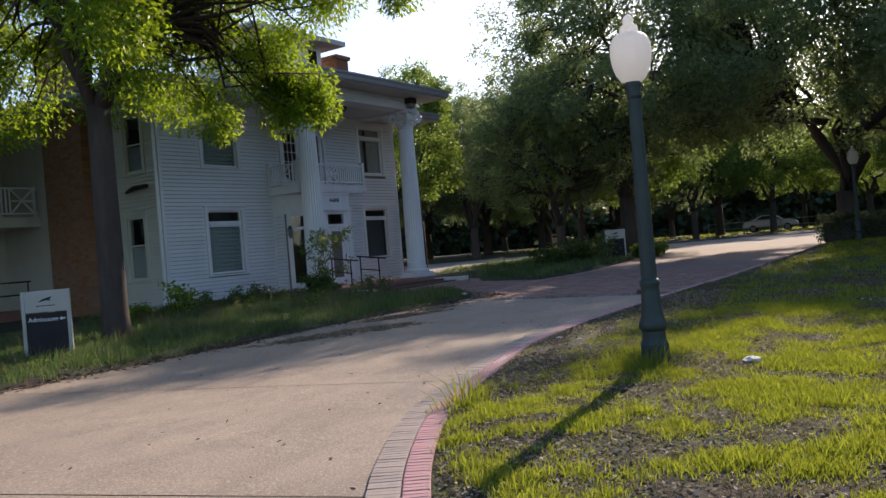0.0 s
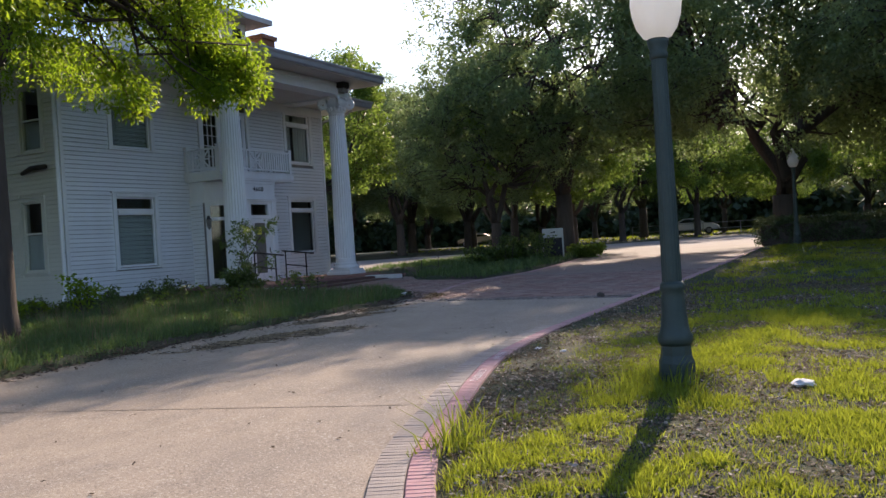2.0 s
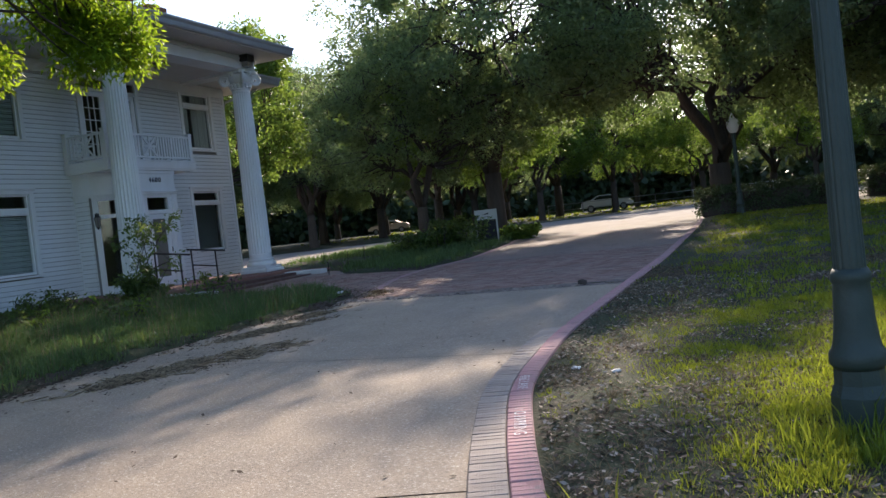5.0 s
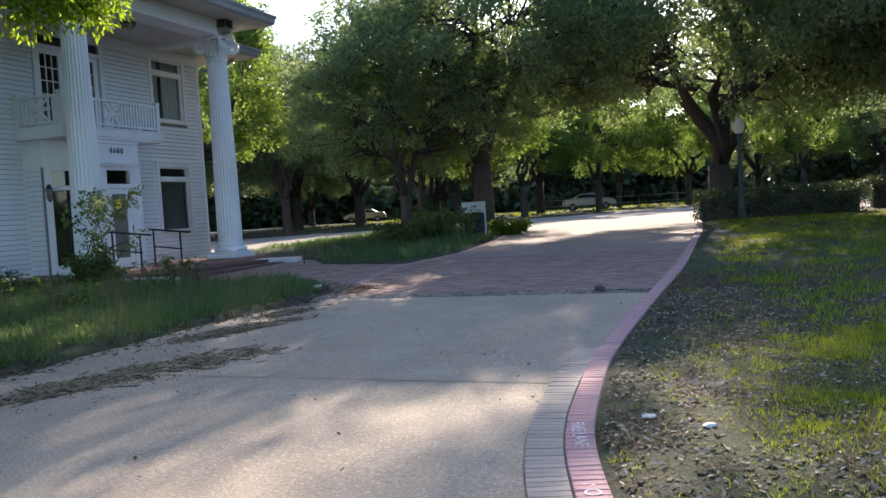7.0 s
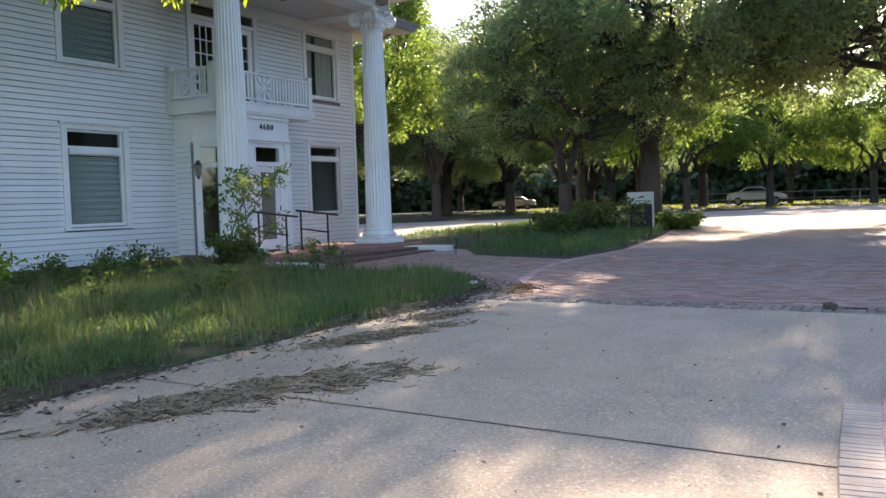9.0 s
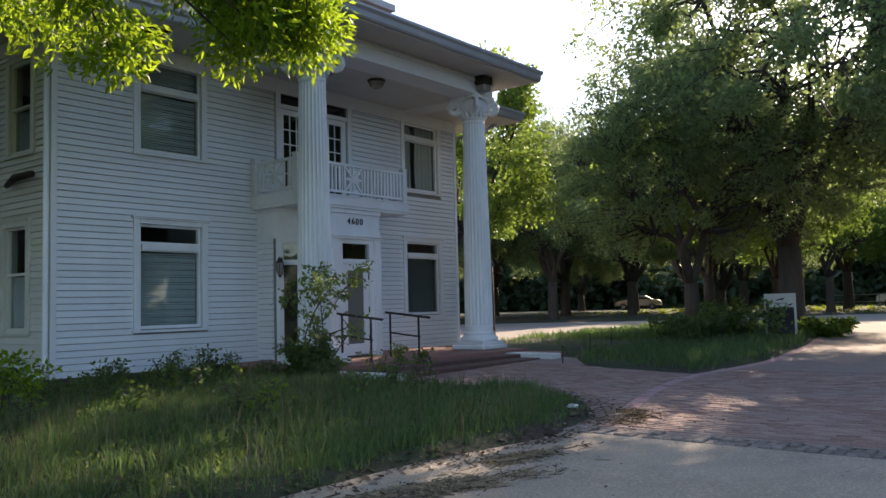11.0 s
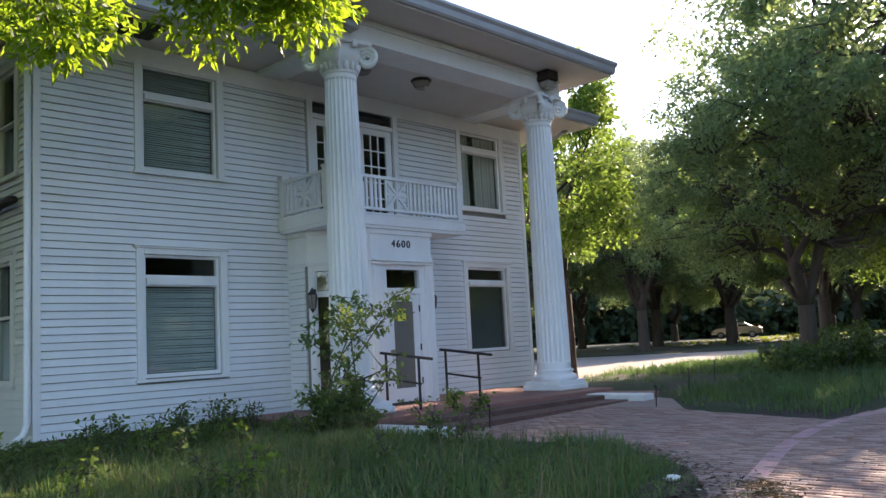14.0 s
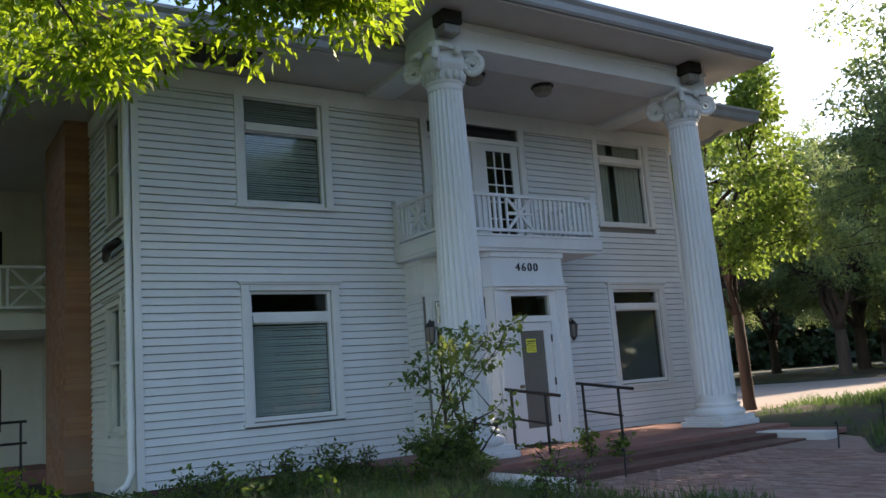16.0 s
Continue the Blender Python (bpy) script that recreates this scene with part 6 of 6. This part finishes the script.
def wall_lantern(x, y, z, rz, label):
    top = empty("wall_lantern", x, y, z, rz)
    part("backplate", bevelled(box(bmesh.new(), 0.0, 0.02, -0.05, 0.05, -0.06, 0.16), 0.006), BLACK, top)
    bm = bmesh.new()
    tube(bm, [(0.02, 0, 0.06), (0.08, 0, 0.16), (0.13, 0, 0.17), (0.13, 0, 0.13)], 0.012, 6)
    part("arm", bm, BLACK, top)
    part("cap", lathe(bmesh.new(), [(0.095, 0.05), (0.06, 0.10), (0.02, 0.135)], 6, 0.13, 0), BLACK, top)
    part("cage", lathe(bmesh.new(), [(0.045, -0.19), (0.06, -0.17), (0.085, 0.05)], 6, 0.13, 0), GLASS_MILK, top, "cloudy glass cage")
    bm = bmesh.new()
    for k in range(6):
        a = math.tau * k / 6
        tube(bm, [(0.13 + 0.062 * math.cos(a), 0.062 * math.sin(a), -0.17), (0.13 + 0.088 * math.cos(a), 0.088 * math.sin(a), 0.05)], 0.007, 4)
    part("cage_bars", bm, BLACK, top)
    part("finial", lathe(bmesh.new(), [(0.008, -0.25), (0.03, -0.215), (0.05, -0.19)], 8, 0.13, 0), BLACK, top)
    return tagged(top, label, "wall lantern", "entrance lanterns")


wall_lantern(FX + 0.02, 23.42, 2.5, 0, "black iron wall lantern beside the front door")
wall_lantern(-19.35, 19.97, 2.48, -45, "black iron wall lantern on the entrance bay")
top = empty("security_camera", FX + 0.03, 16.09, 6.47)
part("mount", lathe(bmesh.new(), [(0.045, -0.03), (0.045, 0.03)], 12), WHITE, top)
bm = lathe(bmesh.new(), [(0.04, 0.0), (0.055, 0.02), (0.055, 0.12), (0.045, 0.15)], 14)
bmesh.ops.transform(bm, matrix=Matrix.Rotation(radians(100), 4, "Y"), verts=bm.verts)
part("body", bm, BRONZE, top)
tagged(top, "small dark dome camera on the frieze board", "security camera")
top = empty("soffit_vent", -19.35, 16.65, EZ - 0.004)
part("frame", box(bmesh.new(), -0.33, 0.33, -0.55, 0.55, -0.02, 0.0), BRONZE, top)
for k in range(9):
    part("slat", box(bmesh.new(), -0.30, 0.30, -0.5 + k * 0.12, -0.46 + k * 0.12, -0.035, -0.02), BRONZE, top)
tagged(top, "dark slatted vent panel in the soffit", "vent")
bm = bmesh.new()
tube(bm, [(-21.45, Y0 - 0.10, 3.90), (-21.0, Y0 - 0.16, 3.99), (-20.45, Y0 - 0.14, 4.0)], (0.05, 0.075, 0.06), 8)
hpart("wall_duct", bm, BRONZE, label="dark rusty duct on the side wall", smooth=True)

# whitewashed ends and slab beside the steps
for ya, yb, xb, lab in ((18.76, 19.13, -15.3, "low whitewashed concrete cheek wall of the steps"), (24.47, 24.84, -15.75, "broken whitewashed cheek wall with chipped end")):
    ob = part("step_cheek", bevelled(box(bmesh.new(), -16.98, xb, ya, yb, 0.2, 0.50), 0.02, 2), CONCRETE_WHITE)
    tagged(ob, lab, "cheek wall", "cheek walls of the steps")
ob = part("edging_slab", bevelled(box(bmesh.new(), -16.9, -15.9, 24.9, 25.3, 0.42, 0.50), 0.015, 2), PORCH_RED)
tagged(ob, "cracked dull red slab beside the porch", "slab")
rng = random.Random(5)
for x, y in ((-15.9, 20.45), (-15.3, 25.3), (-16.1, 27.9), (-15.0, 23.6)):
    bm = bmesh.new()
    z = gz(x, y)
    tube(bm, [(0, 0, -0.05), (0.01, 0.01, 0.42)], 0.012, 6)
    lathe(bm, [(0.02, 0.42), (0.025, 0.44), (0.01, 0.46)], 8)
    ob = part("stake", bm, BLACK)
    ob.matrix_world = pose(x, y, z, rng.uniform(-4, 4), rng.uniform(-4, 4), 0)
    tagged(ob, "thin dark metal garden stake", "stake", "garden stakes")
# crushed paper and a lump on the ground
for x, y, s in ((-5.0, 9.93, 0.045), (-4.65, 9.78, 0.04), (-2.11, 8.17, 0.10), (-11.35, 17.6, 0.08)):
    bm = bmesh.new()
    bmesh.ops.create_icosphere(bm, subdivisions=2, radius=s)
    for v in bm.verts:
        v.co *= rng.uniform(0.6, 1.1)
        v.co.z *= 0.35
    ob = part("paper_scrap", bm, CONCRETE_WHITE)
    ob.matrix_world = pose(x, y, gz(x, y) + s * 0.25, 0, 0, rng.uniform(0, 180))
    tagged(ob, "crumpled white paper scrap lying in grass", "litter", "paper scraps")
bm = bmesh.new()
bmesh.ops.create_icosphere(bm, subdivisions=2, radius=0.09)
for v in bm.verts:
    v.co *= rng.uniform(0.7, 1.1)
    v.co.z *= 0.6
ob = part("soil_lump", bm, BARK)
ob.matrix_world = pose(-6.4, 16.5, float(slope(16.5)) + 0.04)
tagged(ob, "dark lump of soil on the brick band", "soil lump")


# ---- far things ----
def car(x, y, rz, mat, label):
    top = empty("car", x, y, max(gz(x, y), float(slope(y))), rz)
    side = [(-2.25, 0.42), (-2.2, 0.85), (-1.95, 1.0), (-1.35, 1.08), (-0.75, 1.42), (0.35, 1.45), (1.05, 1.02), (1.95, 0.88), (2.22, 0.7), (2.25, 0.42)]
    bm = bmesh.new()
    L, R = [bm.verts.new((u, -0.86 + 0.16 * (z > 1.2), z)) for u, z in side], [bm.verts.new((u, 0.86 - 0.16 * (z > 1.2), z)) for u, z in side]
    n = len(side)
    for k in range(n):
        bm.faces.new((L[k], L[(k + 1) % n], R[(k + 1) % n], R[k]))
    bm.faces.new(L[::-1])
    bm.faces.new(R)
    part("body", bm, mat, top)
    for s in (-1, 1):
        bm = bmesh.new()
        bm.faces.new([bm.verts.new((u, s * yy, z)) for u, yy, z in ((-1.15, 0.868, 1.08), (-0.68, 0.72, 1.37), (0.32, 0.715, 1.39), (0.88, 0.868, 1.06))])
        part("side_window", bm, DARK_GLASS, top)
        for u in (-1.4, 1.4):
            bm = lathe(bmesh.new(), [(0.2, -0.1), (0.31, -0.1), (0.32, 0.0), (0.31, 0.1), (0.2, 0.1)], 24)
            bmesh.ops.transform(bm, matrix=Matrix.Translation((u, s * 0.80, 0.32)) @ Matrix.Rotation(radians(90), 4, "X"), verts=bm.verts)
            w = part("wheel", bm, RUBBER, top)
            bm = lathe(bmesh.new(), [(0.19, -0.11), (0.19, 0.11)], 16)
            bmesh.ops.transform(bm, matrix=Matrix.Translation((u, s * 0.80, 0.32)) @ Matrix.Rotation(radians(90), 4, "X"), verts=bm.verts)
            part("rim", bm, GUTTER, w)
    return tagged(top, label, "car", "cars by the park")


car(-17.6, 77.5, 8, CAR_WHITE, "white saloon car on the far park road")
car(-43.4, 87.1, 200, CAR_TAN, "tan car parked under far trees")


def park_fence():
    top = empty("park_fence", -8, 74, 0.6)
    for k in range(18):
        bm = bmesh.new()
        tube(bm, [(-14 + k * 3, 0, -0.1), (-14 + k * 3, 0, 1.1)], 0.04, 6)
        part("post", bm, GUTTER, top)
    for z in (0.55, 1.05):
        bm = bmesh.new()
        tube(bm, [(-14, 0, z), (37, 0, z)], 0.03, 6)
        part("rail", bm, GUTTER, top)
    tagged(top, "low grey rail fence along the far park", "fence")


park_fence()

# ---- paving bricks ----
SOLDIER = brick_mesh("brick", 0.208, 0.0635, 0.05, GUTTER_BRICK, 0.0025)
rng = random.Random(9)
for p, d in along(KERB[3:12], 0.0665)[:215]:
    r = Vector((d.y, -d.x))
    q = p - r * 0.112
    place_piece("brick", SOLDIER, bed, pose(q.x, q.y, float(slope(q.y)) + rng.uniform(-0.002, 0.002), rng.uniform(-0.7, 0.7), rng.uniform(-0.7, 0.7), math.degrees(math.atan2(r.y, r.x)) + rng.uniform(-0.8, 0.8)))
PINK_BRICK = brick_mesh("brick", 0.168, 0.0655, 0.05, KERB_BRICK, 0.006)
for k, (p, d) in enumerate(along(KERB[2:14], 0.0705)[:295]):
    r = Vector((d.y, -d.x))
    q = p + r * 0.086
    drop = 0.006 if k % 37 in (5, 6) else 0.0
    place_piece("brick", PINK_BRICK, kerb, pose(q.x, q.y, float(slope(q.y)) + 0.006 - drop + rng.uniform(-0.002, 0.002), rng.uniform(-0.9, 0.9), rng.uniform(-0.9, 0.9), math.degrees(math.atan2(r.y, r.x)) + rng.uniform(-1.0, 1.0)))
ribbon("kerb_run", KERB[13:], (-0.004, 0.0, 0.02, 0.145, 0.172), (0.0, 0.012, 0.026, 0.030, 0.016), KERB_PINK, "faded pink kerb running on to the park road", "kerb", 0.2)
band = ribbon("brick_band", [(-12.4, 16.62), (-9, 16.52), (-5.6, 16.42)], (-0.20, 0.20), (-0.012, -0.012), MORTAR, "worn brick band across the drive", "paving", 0.5)
COBBLE = brick_mesh("brick", 0.092, 0.188, 0.05, BAND_BRICK, 0.012)
for k in range(54):
    for j in range(2):
        x = -11.2 + k * 0.104
        y = 16.40 - 0.03 * (x + 7) + j * 0.205
        place_piece("brick", COBBLE, band, pose(x, y, float(slope(y)) - 0.012 + rng.uniform(-0.018, 0.008), rng.uniform(-3, 3), rng.uniform(-3, 3), -1.7 + rng.uniform(-4, 4)))


def paver_field():
    """Red pavers of the apron, laid in running bond."""
    rs = np.random.RandomState(6)
    V, F = [], []
    for r in range(62):
        for c in range(52):
            x, y = -16.3 + c * 0.213 + (0.106 if r % 2 else 0), 16.86 + r * 0.108
            V.append((x, y))
    P = np.array(V)
    ok = (planted(P[:, 0], P[:, 1]) < 0.1) & (P[:, 0] < -5.75)
    P = P[ok]
    n = len(P)
    z = slope(P[:, 1]) + 0.004 + rs.uniform(-0.003, 0.005, n)
    hx, hy = 0.101, 0.049
    corners = np.array([(-hx, -hy), (hx, -hy), (hx, hy), (-hx, hy)])
    tops = np.concatenate([P[:, None, :] + corners * 0.955, np.repeat(z[:, None, None], 4, 1) + rs.uniform(-0.002, 0.002, (n, 4, 1))], -1)
    lows = np.concatenate([P[:, None, :] + corners, np.repeat(z[:, None, None] - 0.012, 4, 1)], -1)
    V = np.concatenate([tops, lows], 1).reshape(-1, 3)
    i = np.arange(n)[:, None] * 8
    F = np.concatenate([i + np.array(f) for f in ((0, 1, 2, 3), (4, 5, 1, 0), (5, 6, 2, 1), (6, 7, 3, 2), (7, 4, 0, 3))], 0)
    ob = new("paver_field", quick_mesh("paver_field", V, F, PAVER))
    tagged(ob, "old red brick pavers before the house", "paving", "", "stuff")


def paver_material():
    m, nt, b = material("red_paver", 0.85)
    c = ramp(nt, island_of(nt), [(0.0, (0.22, 0.125, 0.10)), (0.5, (0.29, 0.175, 0.145)), (1.0, (0.36, 0.25, 0.21))])
    v = coords(nt)
    c = mix(nt, ramp(nt, noise_of(nt, v, 0.9, 6.0), [(0.45, (0, 0, 0)), (0.7, (0.6, 0.6, 0.6))]), c, (0.24, 0.20, 0.17))
    nt.links.new(c, b.inputs["Base Color"])
    bump(nt, b, noise_of(nt, v, 60.0), 0.5, 0.006)
    return m


PAVER = paver_material()
paver_field()
# faded words on the kerb
def kerb_words(text, x, y, heading):
    ob = lettering("kerb_lettering", text, 0.115, pose(x, y, float(slope(y)) + 0.0345, 0, 0, heading), STENCIL, kerb, 0.0005)
    ob["label"] = "faded white stencilled words"


kerb_words("FIRE LANE", -5.36, 9.66, -76)
kerb_words("NO PARKING", -5.06, 8.55, -73)
